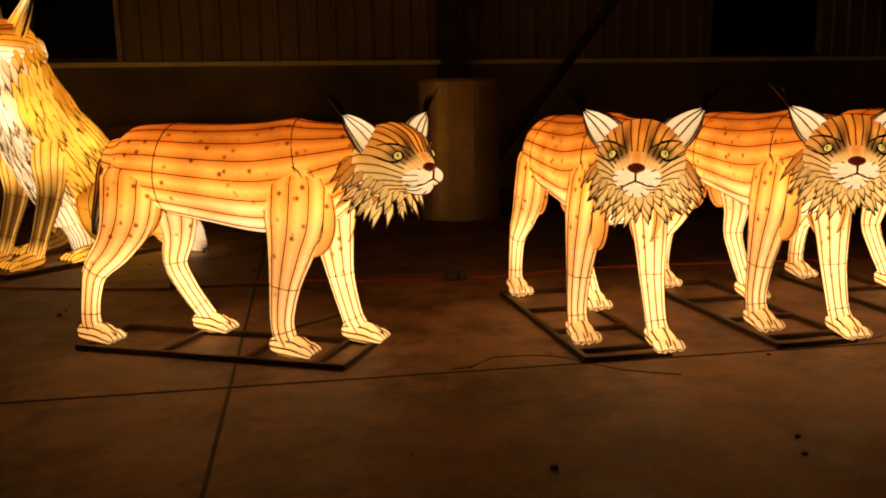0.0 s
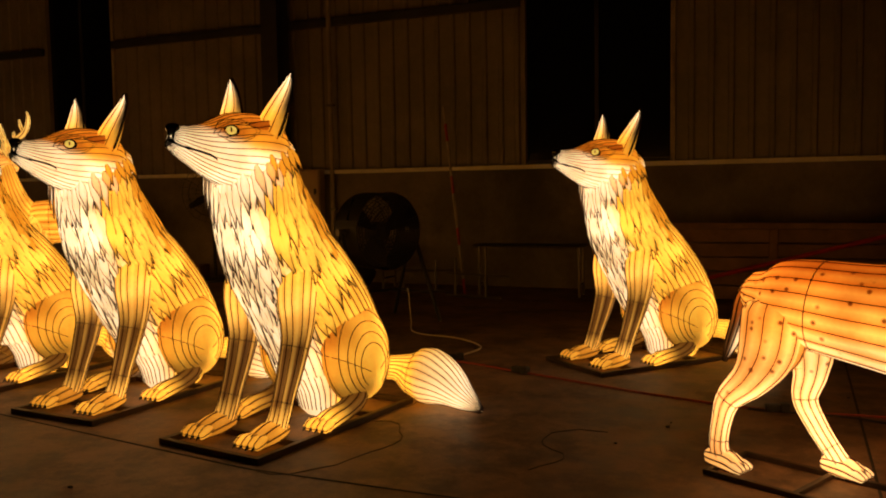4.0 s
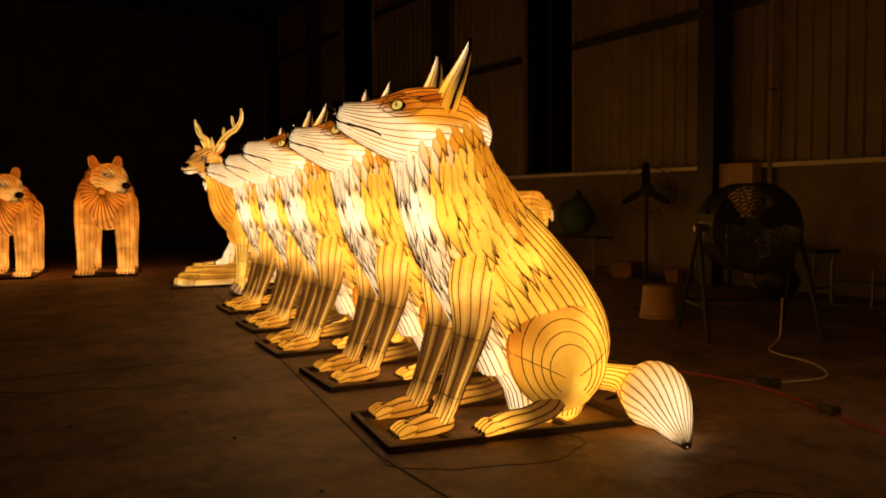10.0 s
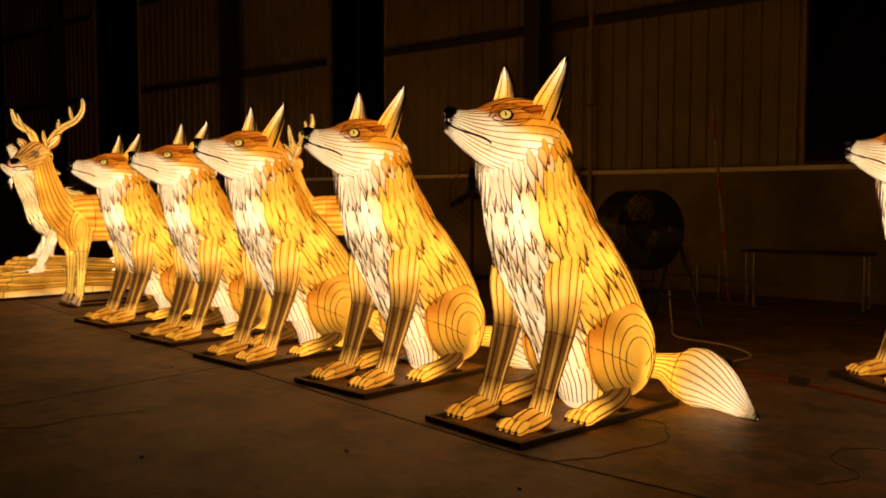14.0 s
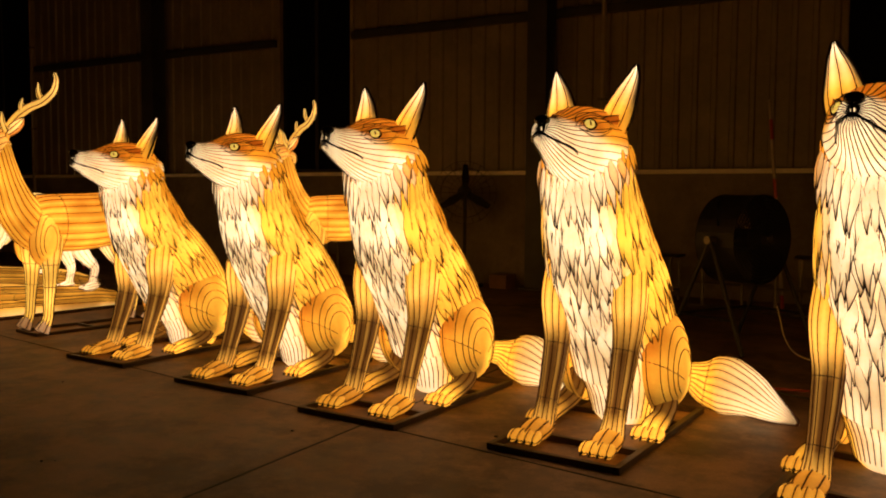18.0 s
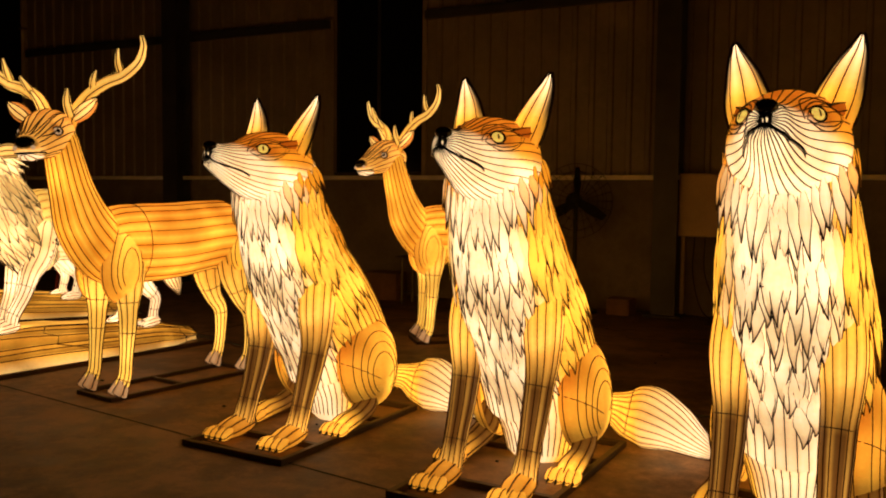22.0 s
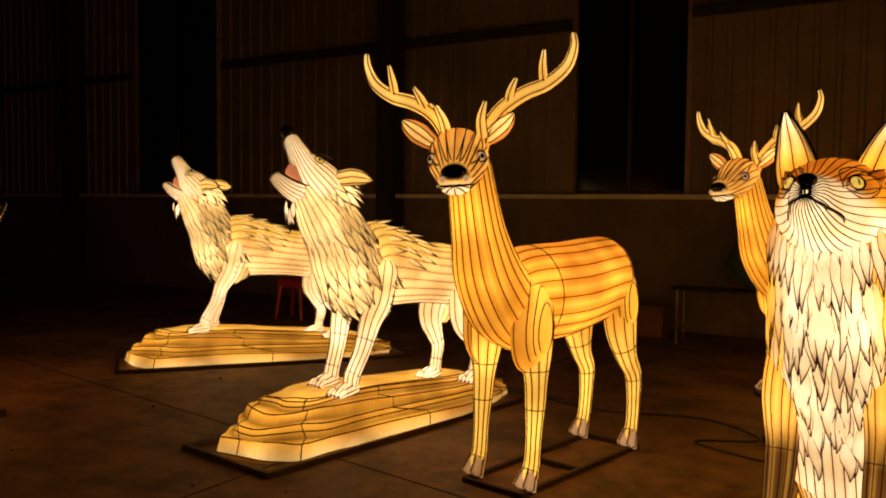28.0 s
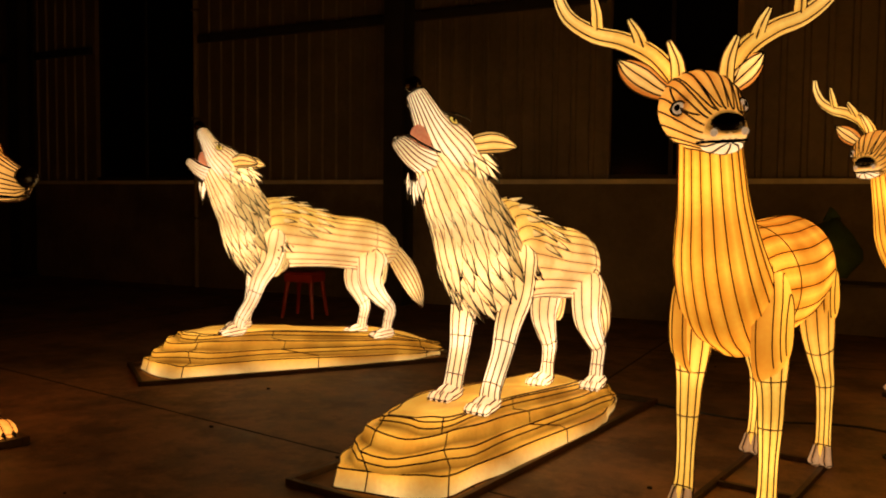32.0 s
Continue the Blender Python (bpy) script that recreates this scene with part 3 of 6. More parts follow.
    for k, u in enumerate((0.15, 0.22, 0.30, 0.38, 0.45, 0.51)):
        for j in range(30):
            a = (j + 0.5 * (k % 2)) * 2 * math.pi / 30
            p, n, run = head.at(u, a)
            low = -math.sin(a)
            if low < (-0.35, -0.25, -0.15, 0.0, 0.30, 0.55)[k]:
                continue
            white = min(1, max(0, (low - 0.25) * 2.4))
            c0 = tuple(np.array(AMBER) * (1 - white) + np.array(WHITE) * white)
            c1 = tuple(np.array(BROWN) * (1 - white) + np.array((0.34, 0.19, 0.08)) * white)
            down = -run * 0.45 + np.array((0, 0, -0.95)) * (1 if low > -0.3 else 0.45)
            if low > 0.25:
                n = unit(np.array((n[0], -0.8, -0.1)))
                down = np.array((0.45 * n[0], 0.0, -1.0))
            p = p + n * (0.020 if low > 0.25 else 0.016)
            spots.append((p, n, down, rnd.uniform(0.15, 0.22) * (1 if low > 0.45 else 0.72), 0.040, c0, c1, rnd.uniform(0.08, 0.28) * rnd.choice((-1, 1))))
    g, w = tufts(spots, 0.0023, 7)
    ruff = part("fur_ruff", g, M_SILK, fox, "overlapping pointed fur locks with dark tips")
    part("lock_edging", w, M_WIRE_O, ruff, kind="stuff")
    rail_frame(-0.31, 0.31, -0.58, 0.60, (-0.26, 0.30), fox)
    return fox


def standing_leg(name, sts, dye, seams, parent, mat=M_SILK, rings=(0.5, 0.75), wire=None, edge=0.3, spot=None, r=0.0028):
    return skin(name, Loft(sts, m=40, steps=5), dye, seams, parent, mat, wire, rings=rings, edge=edge, spot=spot, r=r)


def lynx_lantern():
    lynx = thing("lynx_lantern", "glowing spotted tan lynx lantern standing on a steel floor frame", "lantern", "lynx lanterns")
    rnd = random.Random(9)
    TAN, PALE, RUST = (0.98, 0.455, 0.09), (1.14, 0.84, 0.47), (0.46, 0.11, 0.010)
    on = lambda lo, hi: (lambda P: np.clip((P[:, 2] - lo) / (hi - lo), 0, 0.9))
    trunk = Loft([(-0.50, 0, 0.715, 0.085, 0.10), (-0.43, 0, 0.705, 0.140, 0.150), (-0.30, 0, 0.695, 0.155, 0.170), (-0.10, 0, 0.675, 0.160, 0.185), (0.12, 0, 0.660, 0.160, 0.205), (0.28, 0, 0.675, 0.150, 0.205), (0.40, 0, 0.705, 0.120, 0.160), (0.52, 0, 0.735, 0.095, 0.118), (0.58, 0, 0.742, 0.085, 0.10)], m=72, steps=5)
    skin("body", trunk, lambda P, u, a: ramp3(P[:, 2], (0.47, WHITE), (0.53, PALE), (0.61, (1.0, 0.47, 0.12)), (0.70, TAN), (0.79, (0.80, 0.27, 0.034)), (0.85, RUST)), 18, lynx, M_LYNX, M_WIRE_O, r=0.0021, rings=(0.30, 0.62), edge=0.7, spot=on(0.5, 0.62))
    coat = lambda P, u, a: blend(blend(np.array(PALE), np.array(TAN), np.clip((P[:, 2] - 0.26) * 2.6, 0, 0.95)), np.array((0.72, 0.26, 0.03)), np.clip(abs(np.cos(a)) * 1.6 - 1.0, 0, 0.5))
    inner = lambda P, u, a: np.tile(np.array(PALE) * 1.02, (len(P), 1))
    for s in (-1, 1):
        near = s < 0
        for c, A, B, T, ln in (((0.30, 0.085, 0.620), 0.115, 0.240, 0.080, -0.10), ((-0.410, 0.066, 0.630), 0.122, 0.212, 0.088, 0.08)):
            g, w = lobe(c, A, B, T, s, lambda P, r, a: blend(ramp3(P[:, 2], (0.42, (0.98, 0.55, 0.16)), (0.60, TAN), (0.88, (0.66, 0.21, 0.028))), np.array(RUST), np.clip(r * 2.6 - 2.0, 0, 0.5)), lean=ln, taper=-0.30, tuck=0.75, contours=(0.99, 0.78, 0.56, 0.34), wire=0.0022)
            g = g + (np.clip((g[0][:, 2] - 0.4) * 6, 0, 0.9),)
            ob = smooth(part("flank_panel", g, M_LYNX, lynx))
            part("wirework", w, M_WIRE_O, ob, kind="stuff")
        x = s * 0.122
        if near:
            fore = [(0.29, s * 0.108, 0.64, 0.060, 0.12), (0.285, s * 0.118, 0.52, 0.064, 0.118), (0.265, x, 0.42, 0.056, 0.090), (0.232, x, 0.28, 0.044, 0.058), (0.215, x, 0.16, 0.038, 0.044), (0.222, x, 0.10, 0.038, 0.042), (0.24, x, 0.065, 0.042, 0.040)]
            hind = [(-0.41, s * 0.10, 0.66, 0.062, 0.12), (-0.425, s * 0.112, 0.52, 0.062, 0.112), (-0.48, x, 0.41, 0.050, 0.078), (-0.575, x, 0.31, 0.038, 0.052), (-0.605, x, 0.22, 0.033, 0.040), (-0.618, x, 0.12, 0.033, 0.038), (-0.605, x, 0.07, 0.038, 0.040)]
            ff, fh = 0.265, -0.575
        else:
            fore = [(0.30, s * 0.108, 0.64, 0.060, 0.12), (0.31, s * 0.118, 0.52, 0.062, 0.10), (0.325, x, 0.42, 0.054, 0.076), (0.345, x, 0.28, 0.043, 0.052), (0.375, x, 0.16, 0.037, 0.043), (0.395, x, 0.10, 0.037, 0.042), (0.42, x, 0.065, 0.042, 0.040)]
            hind = [(-0.40, s * 0.10, 0.66, 0.062, 0.12), (-0.365, s * 0.112, 0.52, 0.060, 0.100), (-0.365, x, 0.41, 0.048, 0.068), (-0.385, x, 0.30, 0.038, 0.050), (-0.335, x, 0.20, 0.033, 0.042), (-0.27, x, 0.11, 0.033, 0.038), (-0.24, x, 0.07, 0.038, 0.040)]
            ff, fh = 0.445, -0.215
        standing_leg("front_leg", fore, coat if near else inner, 10, lynx, M_LYNX, spot=on(0.1, 0.5), edge=0.55, r=0.0019)
        standing_leg("hind_leg", hind, coat if near else inner, 10, lynx, M_LYNX, spot=on(0.1, 0.5), edge=0.55, r=0.0019)
        for f in (ff, fh):
            paw = Loft([(f - 0.065, x, 0.060, 0.038, 0.038), (f, x, 0.056, 0.046, 0.042), (f + 0.035, x, 0.045, 0.047, 0.032)], m=20, steps=3)
            skin("paw", paw, lambda P, u, a: blend(np.array(PALE), np.array(TAN), np.array(0.35)) + 0 * P, 8, lynx, M_LYNX)
            toes(lynx, f + 0.058, x, 0.041, 0.039, 0.019, dye=PALE, claw=False)
    tail = Loft([(-0.50, 0, 0.775, 0.030, 0.032), (-0.575, 0, 0.71, 0.034, 0.034), (-0.605, 0, 0.60, 0.034, 0.032), (-0.635, 0, 0.51, 0.028, 0.026), (-0.665, 0, 0.435, 0.008, 0.008)], m=20, steps=5)
    skin("tail", tail, lambda P, u, a: blend(ramp3(u, (0, TAN), (0.3, RUST), (0.55, BROWN), (1, SOOT)), np.array(WHITE), np.clip(np.sin(a) * 2 - 0.6, 0, 1) * np.clip(u * 4 - 1.6, 0, 1) * np.clip(3.4 - u * 4, 0, 1)), 8, lynx, M_SILK, M_WIRE)
    head = Loft([(0.44, 0, 0.745, 0.085, 0.095), (0.50, 0, 0.755, 0.120, 0.118), (0.57, 0, 0.760, 0.128, 0.125), (0.635, 0, 0.755, 0.108, 0.108), (0.685, 0, 0.738, 0.078, 0.080), (0.725, 0, 0.725, 0.058, 0.058)], m=56, steps=5, cap=(1, 0.7))

    def face_dye(P, u, a):
        f, z, x = -P[:, 1], P[:, 2], abs(P[:, 0])
        c = blend(np.array((1.14, 0.80, 0.38)), np.array((1.02, 0.46, 0.085)), np.clip((z - 0.735) * 12, 0, 1))
        c = blend(c, np.array(RUST), np.clip((z - 0.800) * 16, 0, 0.9) * (0.72 + 0.28 * np.sin(a * 18)))
        ridge = np.clip(1.5 - x / 0.024, 0, 1) * np.clip((z - 0.742) * 30, 0, 1) * np.clip(u * 5 - 1.6, 0, 1)
        c = blend(c, np.array((0.78, 0.25, 0.03)), ridge * (0.6 + 0.4 * np.sin(x * 320)))
        c = blend(c, np.array(BROWN), np.clip(1.5 - abs(x - 0.036) * 75, 0, 0.9) * np.clip((z - 0.765) * 30, 0, 1) * np.clip(u * 6 - 3.0, 0, 1))
        eye = np.sqrt(((x - 0.066) * 0.8) ** 2 + (z - 0.786) ** 2)
        return blend(c, np.array(BROWN), np.clip(1.7 - eye * 52, 0, 0.9) * np.clip(u * 5 - 2, 0, 1))

    skin("head", head, face_dye, 28, lynx, M_SILK, M_WIRE_O, r=0.0022, u1=0.86, edge=0.3)
    for s in (-1, 1):
        pad = Loft([(0.69, s * 0.034, 0.716, 0.030, 0.028), (0.735, s * 0.032, 0.716, 0.034, 0.030), (0.768, s * 0.026, 0.718, 0.026, 0.024)], m=20, steps=4, cap=(1, 0.8))
        skin("muzzle_pad", pad, lambda P, u, a: np.tile(np.array(WHITE), (len(P), 1)), 7, lynx, M_SILK, M_WIRE_O, r=0.0020, u1=0.85)
    chin = Loft([(0.68, 0, 0.684, 0.040, 0.022), (0.73, 0, 0.682, 0.036, 0.022), (0.755, 0, 0.688, 0.024, 0.016)], m=20, steps=4, cap=(1, 0.7))
    skin("chin", chin, lambda P, u, a: np.tile(np.array(WHITE), (len(P), 1)), 7, lynx, M_SILK, M_WIRE_O, r=0.0020, u1=0.85)
    smooth(part("nose", ball((0.768, 0, 0.748), (0.020, 0.025, 0.015)), M_NOSE_R, lynx, "dark red nose"))
    part("mouth_line", wires([[(0, -0.792, 0.738), (0, -0.788, 0.712)], [(-0.060, -0.715, 0.694), (-0.036, -0.776, 0.696), (0, -0.788, 0.712), (0.036, -0.776, 0.696), (0.060, -0.715, 0.694)]], 0.0038), M_BLACK, lynx)
    eye_parts(lynx, head, 0.690, 0.786, 0.0145, M_EYE_Y, out=0.6, pupil=(0.3, 0.5), almond=True)
    for s in (-1, 1):
        part("brow_line", wires([[(s * (0.035 + 0.085 * d), -(0.715 - 0.075 * d), 0.803 + 0.012 * math.sin(d * 3) + 0.012 * d) for d in np.linspace(0, 1, 8)], [(s * (0.03 + 0.10 * d), -(0.735 - 0.105 * d), 0.778 - 0.018 * math.sin(d * 3) + 0.01 * d) for d in np.linspace(0, 1, 8)]], 0.0052, ((0, 0.5, 1), (0.3, 1, 0.3))), M_BLACK, lynx)
        ear = Loft([(0.55, s * 0.078, 0.815, 0.048, 0.030), (0.545, s * 0.110, 0.850, 0.048, 0.026), (0.535, s * 0.145, 0.886, 0.030, 0.017), (0.53, s * 0.172, 0.912, 0.006, 0.005)], m=24, steps=4)
        skin("ear", ear, lambda P, u, a: blend(blend(np.array(WHITE), np.array((0.60, 0.19, 0.02)), np.clip(np.sin(a) * 3 + 1.4, 0, 1)), np.array(SOOT), np.clip(abs(np.cos(a)) * 6 - 5.0, 0, 0.95) * np.clip(u * 3 - 0.3, 0, 1) + np.clip(u * 3 - 2.2, 0, 1)), 10, lynx, M_SILK, M_WIRE, r=0.0024)
        part("ear_tuft", join_geo(*[rod([(s * 0.166, -0.53, 0.902), (s * (0.185 + 0.010 * k), -0.52, 0.945), (s * (0.220 + 0.02 * k), -0.51, 0.985 + 0.008 * k)], (0.008, 0.006, 0.0008), 5) for k in (-1, 0, 1)]), M_CLAW, lynx, "long black ear tuft")
    spots = []
    for k, (u, L) in enumerate(((0.12, 0.12), (0.22, 0.14), (0.32, 0.145), (0.42, 0.135), (0.52, 0.115), (0.62, 0.09), (0.72, 0.07))):
        for j in range(20):
            a = (j + 0.5 * (k % 2)) * 2 * math.pi / 20 + rnd.uniform(-0.05, 0.05)
            low = -math.sin(a)
            if low < (-0.55, -0.35, -0.15, 0.0, 0.15, 0.40, 0.72)[k]:
                continue
            p, n, run = head.at(u, a)
            out = np.array((math.cos(a) * 0.95, 0, -0.85 if low > -0.2 else -0.45)) - run * 0.25
            n = unit(np.array((n[0], -0.9 + 0.05 * k, 0.05)))
            root = blend(np.array((1.12, 0.78, 0.34)), np.array((0.62, 0.20, 0.025)), np.array(max(0.0, min(1.0, 0.95 - low * 1.3)) * (1 if k < 4 else 0.5)))
            spots.append((p + n * (0.010, 0.010, 0.008, 0.006, 0.004, 0.004, 0.004)[k], n, out, rnd.uniform(0.50, 0.85) * L, rnd.uniform(0.022, 0.030), tuple(root), (0.20, 0.10, 0.045), rnd.uniform(-0.28, 0.28)))
    for s in (-1, 1):
        for k in range(9):
            p, n, run = trunk.at(rnd.uniform(0.84, 0.92), (0 if s > 0 else math.pi) + s * (0.6 - 0.2 * k))
            spots.append((p, n, np.array((s * 0.2, 0.6, -0.8)), rnd.uniform(0.09, 0.13), 0.032, (0.75, 0.34, 0.07), SOOT, rnd.uniform(-0.2, 0.2)))
    g, w = tufts(spots, 0.0019)
    ruff = part("cheek_ruff", g, M_SILK, lynx, "fringed cheek fur with dark tips", "stuff")
    part("lock_edging", w, M_WIRE, ruff, kind="stuff")
    rail_frame(-0.17, 0.17, -0.60, 0.53, (-0.24, 0.12, 0.40), lynx, 0.022)
    return lynx


def deer_lantern():
    deer = thing("deer_lantern", "glowing golden stag lantern with branched antlers on a steel frame", "lantern", "deer lanterns")
    GOLD, HONEY, RUSSET = (1.12, 0.62, 0.09), (1.0, 0.46, 0.045), (0.58, 0.17, 0.015)
    trunk = Loft([(-0.545, 0, 0.90, 0.10, 0.13), (-0.475, 0, 0.905, 0.165, 0.210), (-0.31, 0, 0.90, 0.190, 0.220), (-0.05, 0, 0.875, 0.200, 0.230), (0.17, 0, 0.87, 0.190, 0.230), (0.34, 0, 0.87, 0.168, 0.215), (0.45, 0, 0.86, 0.12, 0.16)], m=72, steps=5)
    body = lambda P, u, a: blend(np.array(GOLD), np.array(RUSSET), np.clip((P[:, 2] - 0.93) * 3.4, 0, 0.7) + np.clip((0.68 - P[:, 2]) * 5, 0, 0.25))
    skin("body", trunk, body, 20, deer, rings=(0.26, 0.66), r=0.0023, edge=0.75)
    neck = Loft([(0.26, 0, 0.74, 0.135, 0.14), (0.38, 0, 0.84, 0.152, 0.175), (0.50, 0, 0.99, 0.136, 0.155), (0.565, 0, 1.16, 0.108, 0.118), (0.605, 0, 1.31, 0.096, 0.100), (0.635, 0, 1.44, 0.088, 0.090)], m=64, steps=5)
    skin("neck", neck, lambda P, u, a: blend(np.array(GOLD) * 1.05, np.array(HONEY), np.clip(1 - 2 * u, 0, 0.6)), 20, deer, M_SILK, M_WIRE_O, r=0.0022, edge=0.65)
    for s in (-1, 1):
        for c, A, B, T, ln in (((0.345, 0.100, 0.81), 0.125, 0.270, 0.095, -0.06), ((-0.440, 0.095, 0.855), 0.112, 0.240, 0.095, 0.06)):
            g, w = lobe(c, A, B, T, s, lambda P, r, a: blend(np.array(GOLD), np.array(RUSSET), np.clip(r * 1.6 - 0.9, 0, 0.55)), lean=ln, taper=-0.25, tuck=0.75, contours=(0.99, 0.80, 0.61, 0.42), wire=0.0024)
            ob = smooth(part("flank_panel", g, M_SILK, deer))
            part("wirework", w, M_WIRE_O, ob, kind="stuff")
        dl = lambda P, u, a: blend(np.array((1.0, 0.68, 0.16)), np.array(HONEY), np.clip((P[:, 2] - 0.5) * 2.5, 0, 0.8))
        ff = 0.40 if s > 0 else 0.40
        fore = [(0.32, s * 0.135, 0.76, 0.070, 0.105), (0.325, s * 0.142, 0.62, 0.062, 0.085), (0.33, s * 0.148, 0.50, 0.048, 0.056), (0.335, s * 0.150, 0.40, 0.043, 0.047), (0.345, s * 0.150, 0.26, 0.034, 0.036), (0.355, s * 0.150, 0.14, 0.034, 0.036), (0.375, s * 0.150, 0.085, 0.040, 0.040)]
        standing_leg("front_leg", fore, dl, 10, deer, rings=(0.30, 0.52, 0.86))
        hind = [(-0.45, s * 0.12, 0.78, 0.075, 0.12), (-0.455, s * 0.130, 0.64, 0.068, 0.100), (-0.50, s * 0.138, 0.50, 0.050, 0.060), (-0.565, s * 0.142, 0.40, 0.040, 0.048), (-0.57, s * 0.145, 0.26, 0.033, 0.037), (-0.555, s * 0.147, 0.14, 0.032, 0.035), (-0.535, s * 0.148, 0.085, 0.038, 0.038)]
        standing_leg("hind_leg", hind, dl, 10, deer, rings=(0.30, 0.52, 0.86))
        for f in (0.375, -0.535):
            for t in (-1, 1):
                hoof = Loft([(f, s * 0.149 + t * 0.018, 0.10, 0.018, 0.034), (f + 0.02, s * 0.149 + t * 0.022, 0.06, 0.022, 0.042), (f + 0.035, s * 0.149 + t * 0.025, 0.034, 0.025, 0.048)], m=16, steps=3, cap=(0, 0.3))
                skin("hoof", hoof, lambda P, u, a: np.tile(np.array((0.42, 0.28, 0.19)), (len(P), 1)), 4, deer, M_SILK, M_WIRE)
    head = Loft([(0.385, 0, 1.465, 0.080, 0.085), (0.45, 0, 1.478, 0.108, 0.108), (0.53, 0, 1.465, 0.108, 0.110), (0.61, 0, 1.435, 0.088, 0.090), (0.685, 0, 1.405, 0.066, 0.068), (0.735, 0, 1.392, 0.056, 0.056)], m=56, steps=5, cap=(1, 0.6))

    def head_dye(P, u, a):
        f, x, z = -P[:, 1], abs(P[:, 0]), P[:, 2]
        c = blend(np.array((1.10, 0.62, 0.16)), np.array(RUSSET), np.clip((z - 1.47) * 9, 0.03, 0.75) * (0.7 + 0.3 * np.sin(a * 14)))
        eye = np.sqrt((f - 0.605) ** 2 + (z - 1.474) ** 2)
        c = blend(c, np.array((0.30, 0.08, 0.01)), np.clip(1.6 - eye * 34, 0, 0.8) * np.clip(x * 30 - 1, 0, 1))
        c = blend(c, np.array(SOOT), np.clip((u - 0.86) * 12, 0, 0.9) * np.clip(np.sin(a) * 3 + 0.2, 0, 1))
        return blend(c, np.array(CREAM), np.clip((u - 0.72) * 6, 0, 0.8) * np.clip(-np.sin(a) * 2 + 0.1, 0, 1))

    skin("head", head, head_dye, 20, deer, M_SILK, M_WIRE_O, r=0.0028, u1=0.9, edge=0.3)
    smooth(part("nose", ball((0.752, 0, 1.414), (0.028, 0.046, 0.028), 8, 14), M_BLACK, deer, "glossy black nose"))
    for s in (-1, 1):
        part("nostril", ball((0.762, s * 0.040, 1.390), (0.012, 0.010, 0.011)), M_EYE_P, deer, "pale nostril")
    part("mouth_line", wires([[(-0.064, -0.69, 1.37), (-0.045, -0.755, 1.368), (0, -0.775, 1.366), (0.045, -0.755, 1.368), (0.064, -0.69, 1.37)]], 0.005), M_BLACK, deer)
    chin = Loft([(0.67, 0, 1.362, 0.050, 0.022), (0.72, 0, 1.358, 0.048, 0.022), (0.752, 0, 1.362, 0.034, 0.014)], m=24, steps=4)
    skin("chin", chin, lambda P, u, a: np.tile(np.array(WHITE), (len(P), 1)), 8, deer, M_SILK, M_WIRE, r=0.0026)
    eye_parts(deer, head, 0.605, 1.474, 0.021, M_EYE_P, out=0.6, pupil=(0.5, 0.55), almond=True)
    for s in (-1, 1):
        for lead, w in ((0.95, 0.0024), (1.22, 0.0022)):
            part("brow_line", wires([[head.at(u, (lead + 0.22 * d * d) if s > 0 else math.pi - (lead + 0.22 * d * d))[0] + head.at(u, lead if s > 0 else math.pi - lead)[1] * 0.003 for d, u in zip(np.linspace(0, 1, 8), np.linspace(0.30, 0.84, 8))]], w), M_WIRE_O, deer)
        part("brow_line", wires([[head.at(u, (0.62 if s > 0 else math.pi - 0.62) - s * 0.25 * math.sin(3 * d))[0] * 1.0 + head.at(u, 0.62 if s > 0 else math.pi - 0.62)[1] * 0.004 for d, u in zip(np.linspace(0, 1, 8), np.linspace(0.40, 0.74, 8))]], 0.0034), M_WIRE_O, deer)
        ear = Loft([(0.44, s * 0.090, 1.535, 0.024, 0.024), (0.43, s * 0.130, 1.560, 0.038, 0.028), (0.425, s * 0.172, 1.592, 0.046, 0.026), (0.42, s * 0.212, 1.625, 0.034, 0.018), (0.418, s * 0.240, 1.652, 0.008, 0.006)], m=28, steps=4, ref=(0, 0, 1))
        skin("ear", ear, lambda P, u, a: blend(np.array((1.0, 0.72, 0.30)), np.array(RUSSET), np.clip(abs(np.cos(a)) * 2.2 - 1.0, 0, 0.9)), 8, deer, M_SILK, M_WIRE)
        AN = lambda P, u, a: ramp3(u, (0, HONEY), (0.3, (1.0, 0.66, 0.16)), (1, (1.0, 0.80, 0.36)))
        beam = [(0.44, s * 0.055, 1.56, 0.034, 0.034), (0.41, s * 0.09, 1.66, 0.034, 0.034), (0.38, s * 0.155, 1.75, 0.033, 0.033), (0.36, s * 0.25, 1.81, 0.031, 0.031), (0.34, s * 0.345, 1.845, 0.029, 0.029), (0.33, s * 0.43, 1.91, 0.025, 0.025), (0.33, s * 0.465, 1.99, 0.018, 0.018), (0.34, s * 0.465, 2.04, 0.012, 0.012)]
        lf = Loft(beam, m=20, steps=4, ref=(0, 1, 0))
        ant = skin("antler", lf, AN, 5, deer)
        for tine in ([(0.43, s * 0.075, 1.62, 0.024, 0.024), (0.47, s * 0.080, 1.70, 0.021, 0.021), (0.495, s * 0.105, 1.765, 0.010, 0.010)],
                     [(0.375, s * 0.18, 1.765, 0.022, 0.022), (0.40, s * 0.20, 1.82, 0.018, 0.018), (0.41, s * 0.225, 1.865, 0.009, 0.009)],
                     [(0.34, s * 0.335, 1.85, 0.021, 0.021), (0.37, s * 0.335, 1.91, 0.018, 0.018), (0.38, s * 0.345, 1.975, 0.009, 0.009)]):
            skin("tine", Loft(tine, m=14, steps=3, ref=(0, 1, 0)), AN, 4, ant)
